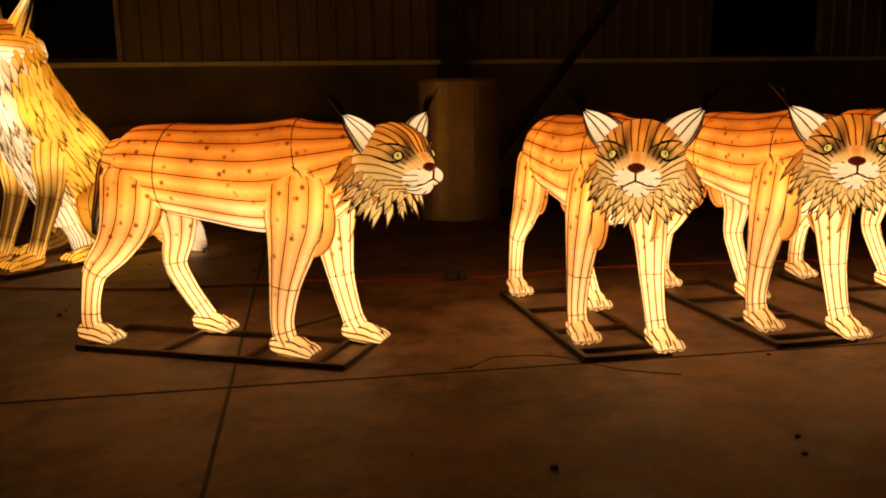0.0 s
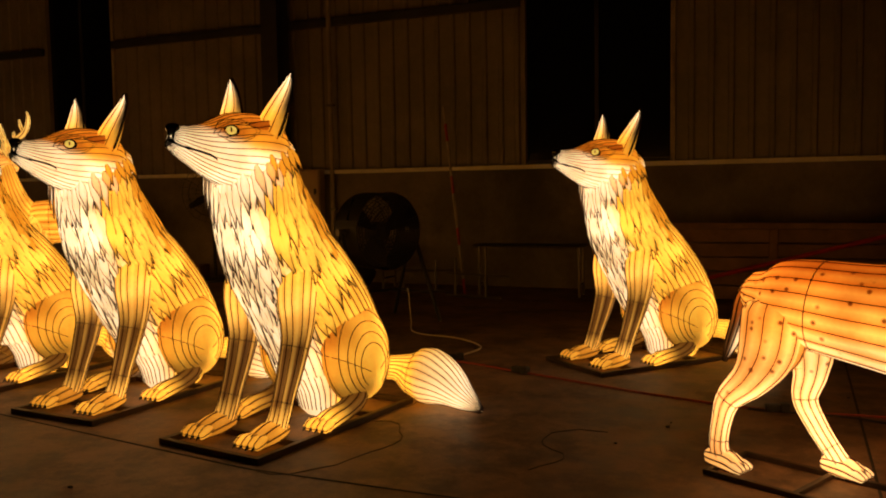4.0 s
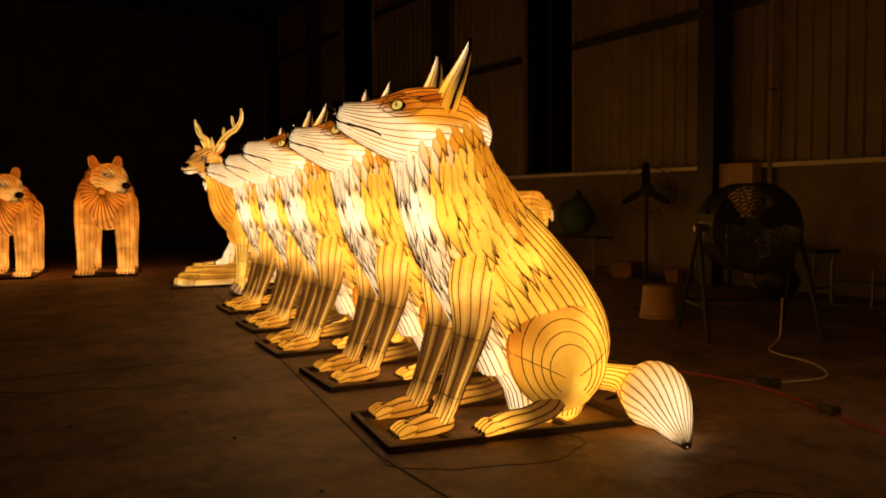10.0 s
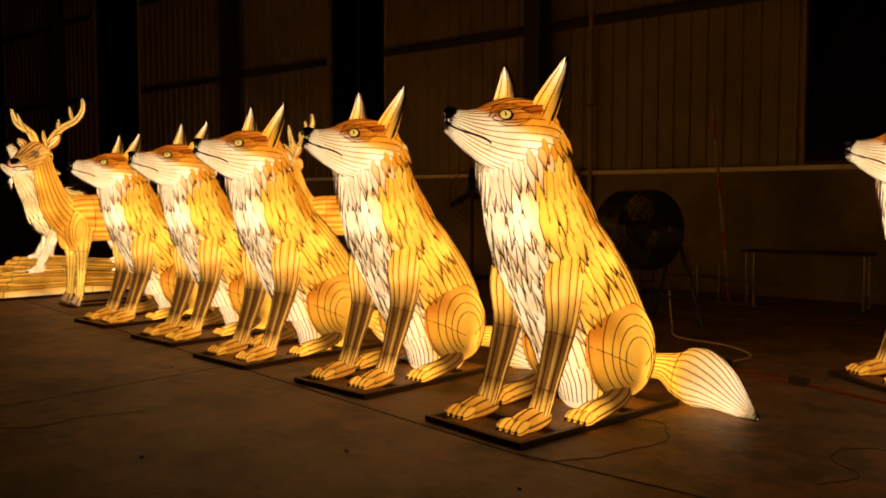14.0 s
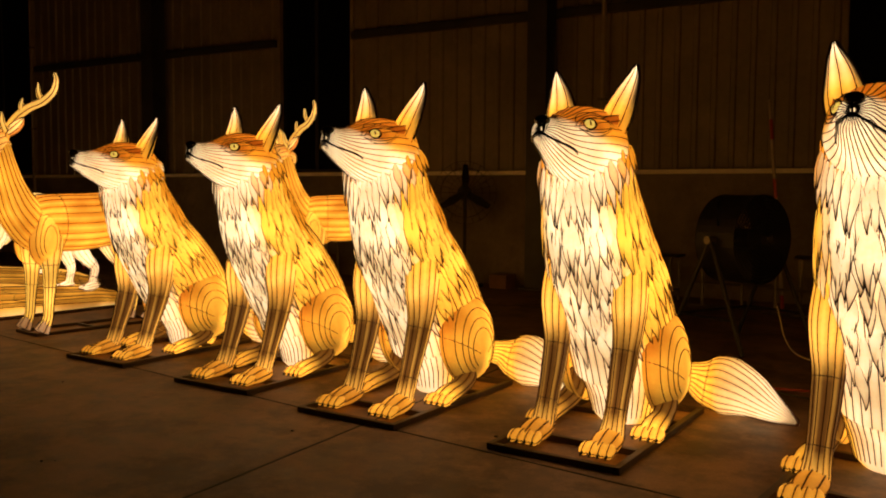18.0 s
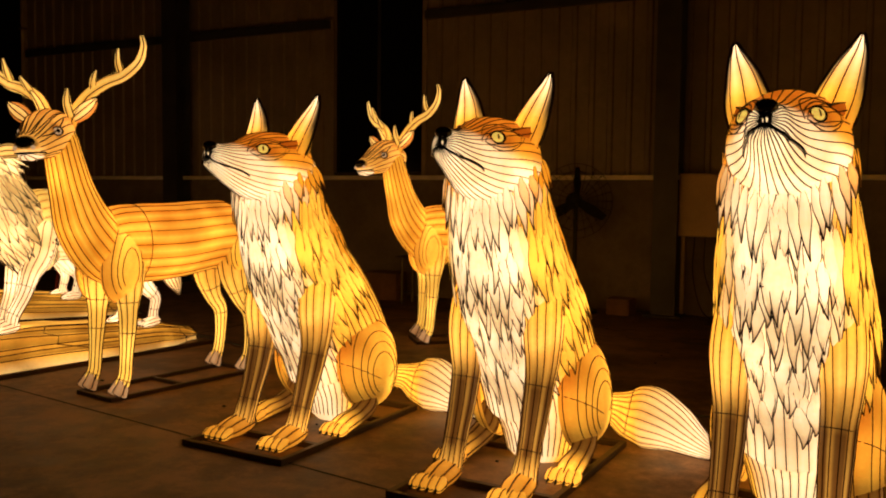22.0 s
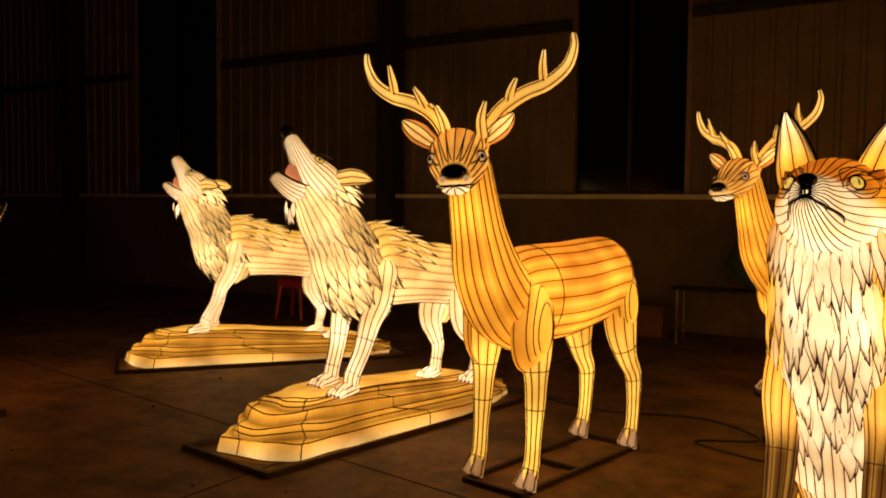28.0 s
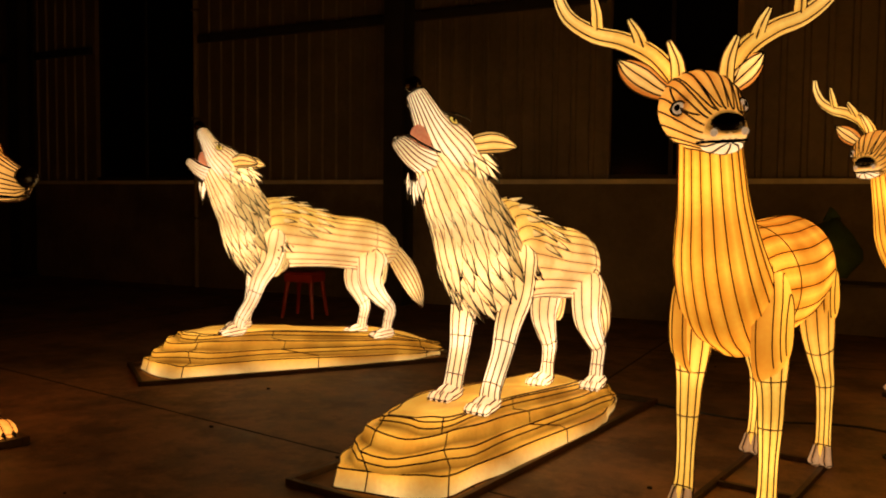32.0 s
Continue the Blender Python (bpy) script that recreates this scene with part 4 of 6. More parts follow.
    tail = Loft([(-0.58, 0, 0.93, 0.03, 0.03), (-0.63, 0, 0.88, 0.036, 0.03), (-0.645, 0, 0.79, 0.018, 0.016)], m=16, steps=4)
    skin("tail", tail, lambda P, u, a: ramp3(u, (0, HONEY), (1, CREAM)), 6, deer)
    rail_frame(-0.17, 0.17, -0.60, 0.46, (-0.05,), deer, 0.025)
    return deer


def rock_geo(seed):
    """A stepped slab of rock in silk: stacked ledges, high in front and low behind."""
    rnd = random.Random(seed)
    levels = ((0.012, 1.00), (0.095, 0.965), (0.104, 0.91), (0.165, 0.865), (0.172, 0.79), (0.222, 0.745), (0.228, 0.66), (0.268, 0.62), (0.272, 0.56))
    m = 72
    ph = [rnd.uniform(0, 6.28) for _ in range(6)]
    rings = []
    for k, (z, s) in enumerate(levels):
        ring = []
        for j in range(m):
            a = 2 * math.pi * j / m
            ca, sa = math.cos(a), math.sin(a)
            wob = 1 + 0.05 * math.sin(3 * a + ph[k // 2 % 6]) + 0.035 * math.sin(7 * a + ph[(k // 2 + 2) % 6]) + 0.02 * math.sin(13 * a + ph[(k // 2 + 4) % 6])
            x = 0.385 * math.copysign(abs(ca) ** 0.55, ca) * s * wob
            f = 0.10 * (1 - s) * -2.2 + 1.10 * math.copysign(abs(sa) ** 0.55, sa) * (s * 0.35 + 0.65 if sa > 0 else s * 0.2 + 0.8) * (1 + (wob - 1) * 0.4)
            x *= 1.0 if f > -0.3 else 1.0 - 0.28 * min(1, (-f - 0.3) / 0.8)
            slope = float(np.interp(f, (-1.15, -0.85, -0.60, 0.35), (0.25, 0.55, 0.76, 1.0)))
            ring.append((x, -f, z * slope + 0.008 * math.sin(5 * a + k)))
        rings.append(ring)
    vs = [v for r in rings for v in r]
    fs = [(i * m + j, i * m + (j + 1) % m, (i + 1) * m + (j + 1) % m, (i + 1) * m + j) for i in range(len(levels) - 1) for j in range(m)]
    n = len(levels)
    vs.append((0, 0.1, 0.24))
    cen = len(vs) - 1
    inner = [(x * 0.5, y * 0.5 + 0.05, 0.5 * z + 0.5 * 0.270 * float(np.interp(-y, (-1.15, -0.85, -0.60, 0.35), (0.25, 0.55, 0.76, 1.0)))) for x, y, z in rings[-1]]
    k = len(vs)
    vs += inner
    fs += [((n - 1) * m + j, (n - 1) * m + (j + 1) % m, k + (j + 1) % m, k + j) for j in range(m)] + [(k + j, k + (j + 1) % m, cen) for j in range(m)]
    P = np.array(vs)
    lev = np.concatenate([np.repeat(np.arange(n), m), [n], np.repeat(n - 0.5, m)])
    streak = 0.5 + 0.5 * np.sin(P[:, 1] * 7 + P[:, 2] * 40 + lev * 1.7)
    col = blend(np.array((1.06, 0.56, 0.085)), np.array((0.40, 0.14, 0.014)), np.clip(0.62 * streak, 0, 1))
    # darker ring at the foot of each ledge, full colour at its rim
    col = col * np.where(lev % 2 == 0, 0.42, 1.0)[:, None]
    # paler top slab, and a paler edge just above the floor
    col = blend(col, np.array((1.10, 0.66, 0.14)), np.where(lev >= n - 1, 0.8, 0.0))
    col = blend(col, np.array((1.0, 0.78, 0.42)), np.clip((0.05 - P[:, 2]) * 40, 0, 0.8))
    lines = []
    for i in (0, 1, 3, 5, 7, 8):
        r = [(x * 1.004, y * 1.004, z + 0.002) for x, y, z in rings[i]]
        lines.append(r + r[:1])
    for j in range(0, m, 9):
        lines.append([rings[i][(j + (i // 3)) % m] for i in range(n)])
    for i in (2, 6):
        lines.append([tuple(0.5 * (np.array(p) + np.array(q))) for p, q in zip(rings[i] + rings[i][:1], rings[i + 1] + rings[i + 1][:1])])
    return (P, fs, col), wires(lines, 0.0040)


def wolf_lantern(seed):
    wolf = thing("wolf_lantern", "glowing pale howling wolf lantern standing on a stepped rock base", "lantern", "wolf lanterns")
    rnd = random.Random(seed)
    PALE, GOLD, SAND = (1.18, 0.94, 0.56), (0.95, 0.68, 0.20), (1.0, 0.74, 0.34)
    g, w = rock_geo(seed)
    rock = smooth(part("rock_base", g, M_ROCK, wolf, "stepped amber rock base in painted silk, darker at the foot of each ledge"))
    rock.data.polygons.foreach_set("use_smooth", [False] * len(rock.data.polygons))
    part("wirework", w, M_WIRE_O, rock, kind="stuff")
    trunk = Loft([(-0.78, 0, 0.82, 0.09, 0.11), (-0.70, 0, 0.835, 0.140, 0.165), (-0.55, 0, 0.86, 0.155, 0.185), (-0.30, 0, 0.885, 0.150, 0.185), (-0.05, 0, 0.92, 0.165, 0.215), (0.15, 0, 0.945, 0.170, 0.245), (0.24, 0, 0.94, 0.155, 0.22), (0.29, 0, 0.96, 0.11, 0.15)], m=72, steps=5)
    skin("body", trunk, lambda P, u, a: ramp3(P[:, 2], (0.62, WHITE), (0.78, PALE), (0.95, SAND), (1.05, GOLD)), 24, wolf, rings=(0.27,), r=0.0022, edge=0.4)
    neck = Loft([(0.04, 0, 0.86, 0.09, 0.11), (0.12, 0, 0.94, 0.14, 0.17), (0.20, 0, 1.05, 0.165, 0.205), (0.27, 0, 1.20, 0.155, 0.180), (0.35, 0, 1.33, 0.138, 0.155), (0.42, 0, 1.43, 0.110, 0.115)], m=48, steps=5)
    skin("neck", neck, lambda P, u, a: blend(np.array(PALE), np.array(SAND), np.clip(np.sin(a), 0, 1)), 24, wolf, r=0.0022, edge=0.3)
    for s in (-1, 1):
        for c, A, B, T, ln in (((0.19, 0.115, 0.87), 0.095, 0.22, 0.050, -0.05), ((-0.62, 0.075, 0.76), 0.115, 0.22, 0.095, 0.15)):
            gg, ww = lobe(c, A, B, T, s, lambda P, r, a: blend(np.array(PALE), np.array(GOLD), np.clip(r * 0.5 + (P[:, 2] - 0.75) * 1.2, 0, 0.85)), lean=ln, tuck=0.3, contours=(0.99, 0.76, 0.52, 0.28))
            ob = smooth(part("flank_panel", gg, M_SILK, wolf))
            part("wirework", ww, M_WIRE_O, ob, kind="stuff")
        dye = lambda P, u, a: blend(np.array(WHITE), np.array(GOLD), np.clip((P[:, 2] - 0.55) * 2, 0, 0.55) + 0.15 * np.sin(a))
        df = 0.10 if s > 0 else 0.0
        fore = [(0.20, s * 0.13, 0.92, 0.068, 0.10), (0.245, s * 0.135, 0.76, 0.066, 0.085), (0.29 + df * 0.3, s * 0.132, 0.64, 0.057, 0.064), (0.32 + df * 0.6, s * 0.13, 0.50, 0.046, 0.048), (0.36 + df, s * 0.13, 0.38, 0.043, 0.044), (0.38 + df, s * 0.13, 0.325, 0.046, 0.042)]
        standing_leg("front_leg", fore, dye, 10, wolf, edge=0.2)
        hx = 0.0 if s > 0 else 0.12
        hind = [(-0.60, s * 0.11, 0.76, 0.072, 0.13), (-0.585 + hx * 0.3, s * 0.118, 0.60, 0.064, 0.10), (-0.66 + hx * 0.6, s * 0.12, 0.49, 0.050, 0.064), (-0.75 + hx, s * 0.12, 0.40, 0.038, 0.046), (-0.735 + hx, s * 0.12, 0.31, 0.034, 0.038), (-0.72 + hx, s * 0.12, 0.24, 0.040, 0.038)]
        standing_leg("hind_leg", hind, dye, 10, wolf, edge=0.2)
        for f, z in ((0.39 + df, 0.30), (-0.71 + hx, 0.218)):
            paw = Loft([(f - 0.035, s * 0.13, z + 0.01, 0.042, 0.036), (f + 0.03, s * 0.13, z + 0.005, 0.054, 0.038), (f + 0.075, s * 0.13, z - 0.004, 0.050, 0.028)], m=20, steps=3)
            skin("paw", paw, lambda P, u, a: np.tile(np.array(WHITE), (len(P), 1)), 8, wolf)
            toes(wolf, f + 0.10, s * 0.13, z - 0.008, 0.042, 0.020, dye=WHITE)
    tail = Loft([(-0.76, 0, 0.86, 0.05, 0.05), (-0.86, 0, 0.76, 0.075, 0.075), (-0.96, 0, 0.63, 0.085, 0.085), (-1.04, 0, 0.50, 0.065, 0.065), (-1.09, 0, 0.40, 0.02, 0.02)], m=32, steps=5)
    skin("tail", tail, lambda P, u, a: ramp3(u, (0, SAND), (0.6, PALE), (1, BROWN)), 16, wolf)
    mark = len(wolf.children)
    # head thrown back, jaws open
    head = Loft([(0.27, 0, 1.42, 0.085, 0.085), (0.33, 0, 1.46, 0.125, 0.115), (0.40, 0, 1.50, 0.128, 0.115), (0.47, 0, 1.535, 0.114, 0.098), (0.535, 0, 1.578, 0.086, 0.068), (0.595, 0, 1.628, 0.067, 0.053), (0.635, 0, 1.660, 0.055, 0.044)], m=48, steps=5, cap=(1, 0.7))
    skin("head", head, lambda P, u, a: blend(np.array(WHITE), np.array(SAND), np.clip(np.sin(a) * 0.8, 0, 0.7)), 24, wolf, M_SILK, M_WIRE, r=0.0026)
    jaw = Loft([(0.38, 0, 1.425, 0.095, 0.08), (0.48, 0, 1.408, 0.082, 0.062), (0.57, 0, 1.415, 0.066, 0.046), (0.645, 0, 1.440, 0.050, 0.034)], m=32, steps=5)
    skin("lower_jaw", jaw, lambda P, u, a: np.tile(np.array(WHITE), (len(P), 1)), 16, wolf, M_SILK, M_WIRE_O, r=0.0026)
    mouth = Loft([(0.41, 0, 1.465, 0.074, 0.05), (0.49, 0, 1.485, 0.068, 0.062), (0.555, 0, 1.508, 0.050, 0.060)], m=20, steps=4)
    smooth(part("mouth", mouth.geo(lambda P, u, a: np.tile(np.array((0.9, 0.25, 0.1)), (len(P), 1)))[:2], M_MOUTH, wolf, "open pink mouth"))
    smooth(part("nose", ball((0.668, 0, 1.694), (0.040, 0.042, 0.036)), M_BLACK, wolf, "glossy black nose"))
    for s in (-1, 1):
        part("fang", rod([(s * 0.03, -0.64, 1.655), (s * 0.03, -0.645, 1.625), (s * 0.03, -0.645, 1.605)], (0.010, 0.006, 0.001), 6), M_EYE_P, wolf)
        part("lip_line", wires([[(s * 0.060, -0.44, 1.455), (s * 0.072, -0.47, 1.485), (s * 0.070, -0.53, 1.54), (s * 0.058, -0.59, 1.592), (s * 0.047, -0.635, 1.636)], [(s * 0.062, -0.43, 1.460), (s * 0.080, -0.50, 1.448), (s * 0.062, -0.58, 1.456), (s * 0.046, -0.655, 1.474)]], 0.006), M_BLACK, wolf)
    eye_parts(wolf, head, 0.47, 1.592, 0.023, M_EYE_Y, pupil=(0.4, 0.6))
    for s in (-1, 1):
        part("brow_line", wires([[(s * (0.065 + 0.055 * d), -(0.53 - 0.13 * d), 1.615 + 0.014 * math.sin(3 * d)) for d in np.linspace(0, 1, 7)]], 0.005, ((0, 0.5, 1), (0.3, 1, 0.3))), M_BLACK, wolf)
        ear = Loft([(0.32, s * 0.10, 1.545, 0.030, 0.042), (0.275, s * 0.13, 1.565, 0.026, 0.046), (0.22, s * 0.155, 1.575, 0.020, 0.036), (0.165, s * 0.17, 1.58, 0.006, 0.008)], m=24, steps=4)
        skin("ear", ear, lambda P, u, a: blend(np.array((1.0, 0.72, 0.28)), np.array(BROWN), np.clip(abs(np.sin(a)) * 2 - 1.2, 0, 0.7)), 8, wolf, M_SILK, M_WIRE)
    spots = []
    for k, u in enumerate(np.linspace(0.95, 0.30, 9)):
        for j in range(22):
            a = (j + 0.5 * (k % 2)) * 2 * math.pi / 22 + rnd.uniform(-0.06, 0.06)
            p, n, run = neck.at(u, a)
            back = -math.sin(a)
            dark = min(1, max(0, 0.35 - back))
            c1 = tuple(np.array((0.36, 0.22, 0.10) if back > 0.45 else (0.09, 0.05, 0.024)) * (1 - dark) + np.array(SOOT) * dark)
            spots.append((p + n * 0.008, n, -run, rnd.uniform(0.13, 0.20), rnd.uniform(0.034, 0.046), PALE if back > 0 else (0.80, 0.58, 0.28), c1, rnd.uniform(0.1, 0.3) * rnd.choice((-1, 1))))
    for k, u in enumerate((0.12, 0.22, 0.33)):
        for j in range(16):
            a = (j + 0.5 * (k % 2)) * 2 * math.pi / 16
            p, n, run = head.at(u, a)
            spots.append((p, n, -run + np.array((0, 0, -0.7)), rnd.uniform(0.11, 0.15), 0.045, PALE, (0.25, 0.14, 0.06), rnd.uniform(-0.15, 0.15)))
    for k, u in enumerate((0.15, 0.35, 0.55)):
        for j in range(7):
            a = math.pi + (j + 0.5 + 0.5 * (k % 2)) * math.pi / 7.5
            p, n, run = jaw.at(u, a)
            spots.append((p, unit(np.array((n[0], -0.8, -0.1))), np.array((0, 0.1, -1.0)), rnd.uniform(0.08, 0.13), 0.032, WHITE, (0.36, 0.22, 0.10), rnd.uniform(-0.1, 0.1)))
    gg, ww = tufts(spots)
    ruff = part("fur_ruff", gg, M_SILK, wolf, "pointed fur locks with dark tips")
    part("lock_edging", ww, M_WIRE, ruff, kind="stuff")
    spots = []
    for k, u in enumerate((0.80, 0.71, 0.62, 0.54)):
        for j in range(9):
            a = math.pi * 0.08 + (j + 0.5 * (k % 2)) * math.pi * 0.84 / 8.5
            p, n, run = trunk.at(u, a)
            spots.append((p, n, -run + np.array((0, 0, -0.25)), rnd.uniform(0.14, 0.20), 0.036, (0.95, 0.70, 0.34), SOOT, rnd.uniform(-0.2, 0.2)))
    gg, ww = tufts(spots)
    mane = part("back_mane", gg, M_SILK, wolf, "dark-tipped fur locks along the back", "stuff")
    part("lock_edging", ww, M_WIRE, mane, kind="stuff")
    rail_frame(-0.42, 0.42, -1.17, 1.19, (), wolf, 0.03)
    return wolf


def bear_lantern():
    bear = thing("bear_lantern", "glowing brown bear lantern standing on a steel floor frame", "lantern", "bear lanterns")
    rnd = random.Random(21)
    HONEY, RUSSET, TAN = (0.66, 0.22, 0.024), (0.34, 0.085, 0.009), (0.86, 0.42, 0.10)
    trunk = Loft([(-0.95, 0, 1.10, 0.22, 0.26), (-0.80, 0, 1.12, 0.36, 0.38), (-0.45, 0, 1.12, 0.42, 0.43), (-0.05, 0, 1.16, 0.44, 0.46), (0.28, 0, 1.22, 0.42, 0.45), (0.50, 0, 1.25, 0.34, 0.38)], m=64, steps=5)
    skin("body", trunk, lambda P, u, a: ramp3(P[:, 2], (0.7, TAN), (1.1, HONEY), (1.6, RUSSET)), 30, bear, r=0.006, edge=0.7)
    for s in (-1, 1):
        for f0, fx in ((0.38, 0.08), (-0.66, -0.04)):
            leg = [(f0, s * 0.27, 1.15, 0.17, 0.24), (f0 + 0.01, s * 0.285, 0.85, 0.165, 0.205), (f0 + fx * 0.5, s * 0.29, 0.60, 0.145, 0.165), (f0 + fx, s * 0.29, 0.35, 0.130, 0.14), (f0 + fx * 1.5, s * 0.29, 0.12, 0.125, 0.135)]
            standing_leg("front_leg" if f0 > 0 else "hind_leg", leg, lambda P, u, a: blend(np.array(TAN), np.array(HONEY), np.clip(P[:, 2] - 0.2, 0, 1)), 12, bear, rings=(0.35, 0.66))
            toes(bear, f0 + fx * 1.5 + 0.19, s * 0.29, 0.065, 0.095, 0.042, 5, dye=TAN)
    head = Loft([(0.48, 0, 1.40, 0.22, 0.23), (0.60, 0, 1.46, 0.265, 0.26), (0.72, 0, 1.48, 0.255, 0.25), (0.83, 0, 1.45, 0.20, 0.20), (0.93, 0, 1.40, 0.135, 0.135), (1.03, 0, 1.365, 0.105, 0.10), (1.09, 0, 1.35, 0.085, 0.08)], m=48, steps=5, cap=(1, 0.7))
    def face_dye(P, u, a):
        f, x, z = -P[:, 1], abs(P[:, 0]), P[:, 2]
        c = blend(np.array(TAN), np.array(HONEY), np.clip((z - 1.42) * 6, 0, 1))
        c = blend(c, np.array((1.04, 0.66, 0.24)), np.clip(u * 3 - 1.7, 0, 1) * np.clip((1.52 - z) * 14, 0, 1))
        brow = np.sqrt((x - 0.12) ** 2 + (z - 1.60) ** 2)
        c = blend(c, np.array((1.0, 0.62, 0.20)), np.clip(2.0 - brow * 26, 0, 0.9) * np.clip(u * 5 - 1.8, 0, 1))
        eye = np.sqrt((x - 0.13) ** 2 + (z - 1.545) ** 2)
        return blend(c, np.array(BROWN), np.clip(1.6 - eye * 24, 0, 0.9) * np.clip(u * 5 - 2, 0, 1))

    skin("head", head, face_dye, 22, bear, M_SILK, M_WIRE_O, r=0.004)
    smooth(part("nose", ball((1.13, 0, 1.385), (0.05, 0.075, 0.055), 8, 14), M_BLACK, bear, "glossy black nose"))
    part("mouth_line", wires([[(-0.10, -1.02, 1.30), (-0.06, -1.11, 1.29), (0, -1.13, 1.30), (0.06, -1.11, 1.29), (0.10, -1.02, 1.30)]], 0.008), M_BLACK, bear)
    eye_parts(bear, head, 0.88, 1.545, 0.036, M_EYE_P, pupil=(0.6, 0.6))
    for s in (-1, 1):
        part("brow_line", wires([[(s * (0.06 + 0.12 * d), -(0.92 - 0.09 * d), 1.56 + 0.03 * math.sin(3 * d)) for d in np.linspace(0, 1, 7)]], 0.009), M_BLACK, bear)
        ear = Loft([(0.58, s * 0.17, 1.66, 0.065, 0.035), (0.57, s * 0.20, 1.74, 0.082, 0.042), (0.565, s * 0.225, 1.82, 0.058, 0.032)], m=24, steps=4)
        skin("ear", ear, lambda P, u, a: blend(np.array(TAN), np.array(RUSSET), np.clip(-np.sin(a) * 2, 0, 1)), 8, bear, M_SILK, M_WIRE)
    spots = []
    for k, u in enumerate((0.12, 0.22, 0.32)):
        for j in range(22):
            a = (j + 0.5 * (k % 2)) * 2 * math.pi / 22
            p, n, run = head.at(u, a)
            spots.append((p, n, -run + np.array((0, 0, -0.5)), rnd.uniform(0.16, 0.22), 0.085, (0.62, 0.17, 0.014), (0.10, 0.022, 0.006), rnd.uniform(-0.15, 0.15)))
    for k, u in enumerate((0.9, 0.8)):
        for j in range(20):
            a = (j + 0.5 * (k % 2)) * 2 * math.pi / 20
            p, n, run = trunk.at(u, a)
            spots.append((p, n, -run + np.array((0, 0, -0.8)), rnd.uniform(0.22, 0.34), 0.09, (0.86, 0.34, 0.05), BROWN, rnd.uniform(-0.15, 0.15)))
    gg, ww = tufts(spots, 0.007)
    ruff = part("fur_ruff", gg, M_SILK, bear, "pointed fur locks with brown tips")
    part("lock_edging", ww, M_WIRE, ruff, kind="stuff")
    rail_frame(-0.46, 0.46, -0.95, 0.78, (0.2,), bear, 0.04)
    return bear


def turn_head(ob, first, about, yaw):
    """Turns the parts from the named one on about an upright axis."""
    m = Matrix.Translation(about) @ pose(0, 0, 0, 0, 0, yaw) @ Matrix.Translation(-Vector(about))
    for c in list(ob.children):
        if c.name.split(".")[0] in first:
            c.matrix_basis = m @ c.matrix_basis


def stand(ob, front, yaw, reach):
    """Sets a lantern with the middle of its frame's front edge at a floor point."""
    a = radians(yaw)
    return pose(front[0] - math.sin(a) * reach, front[1] + math.cos(a) * reach, 0, 0, 0, yaw)


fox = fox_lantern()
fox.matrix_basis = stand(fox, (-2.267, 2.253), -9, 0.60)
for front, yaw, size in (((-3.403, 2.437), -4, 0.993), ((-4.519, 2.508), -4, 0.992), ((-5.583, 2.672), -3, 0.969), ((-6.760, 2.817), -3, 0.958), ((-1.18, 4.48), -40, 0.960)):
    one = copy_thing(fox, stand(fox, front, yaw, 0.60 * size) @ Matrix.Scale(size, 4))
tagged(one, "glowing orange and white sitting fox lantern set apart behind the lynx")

lynx = lynx_lantern()
LYNX_HEAD = ("head", "nose", "mouth_line", "muzzle_pad", "chin", "eye", "brow_line", "ear", "ear_tuft", "cheek_ruff")
for c in lynx.children:
    if c.name.split(".")[0] in LYNX_HEAD:
        c.matrix_basis = Matrix.Translation((0, -0.62, 0.705)) @ Matrix.Diagonal((1.10, 0.88, 1.06, 1)) @ Matrix.Translation((0, 0.52, -0.74)) @ c.matrix_basis
turn_head(lynx, LYNX_HEAD, (0, -0.52, 0.7), -29)
for c in lynx.children:
    if c.name.split(".")[0] not in ("frame_rail", "frame_crossbar"):
        c.matrix_basis = pose(0.02, -0.05, 0) @ c.matrix_basis
lynx.matrix_basis = pose(0.40, 2.63, 0, 0, 0, 64)
tagged(lynx, "glowing spotted tan lynx lantern turned sideways on a steel frame")
for x, y, yaw in ((1.80, 2.68, 2), (2.55, 2.69, 2), (3.30, 2.73, 2)):
    two = copy_thing(lynx, pose(x, y, 0, 0, 0, yaw))
    tagged(two, "glowing spotted tan lynx lantern in a row on a steel frame")

deer = deer_lantern()
for c in deer.children:
    if c.name.split(".")[0] in ("head", "nose", "nostril", "mouth_line", "chin", "brow_line", "eye", "ear", "antler"):
        if c.name.split(".")[0] not in ("ear", "antler"):
            c.matrix_basis = Matrix.Translation((0, -0.50, 1.50)) @ Matrix.Diagonal((1.14, 1.06, 1.14, 1)) @ Matrix.Translation((0, 0.50, -1.50)) @ c.matrix_basis
        c.matrix_basis = pose(0.09 if c.name.startswith("antler") else 0.065, -0.17, -0.06 if c.name.startswith("antler") else 0.01, 0, -3.5, 0) @ c.matrix_basis
turn_head(deer, ("head", "nose", "nostril", "mouth_line", "chin", "brow_line", "eye", "ear"), (0.02, -0.66, 1.4), 36)
turn_head(deer, ("antler",), (0.02, -0.66, 1.4), 26)
for c in deer.children:
    if c.name.split(".")[0] in ("body", "neck", "flank_panel"):
        c.matrix_basis = Matrix.Diagonal((1.12, 1, 1, 1)) @ c.matrix_basis
deer.matrix_basis = pose(-8.063, 3.726, 0, 0, 0, -9)
copy_thing(deer, pose(-7.12, 6.14, 0, 0, 0, -50))

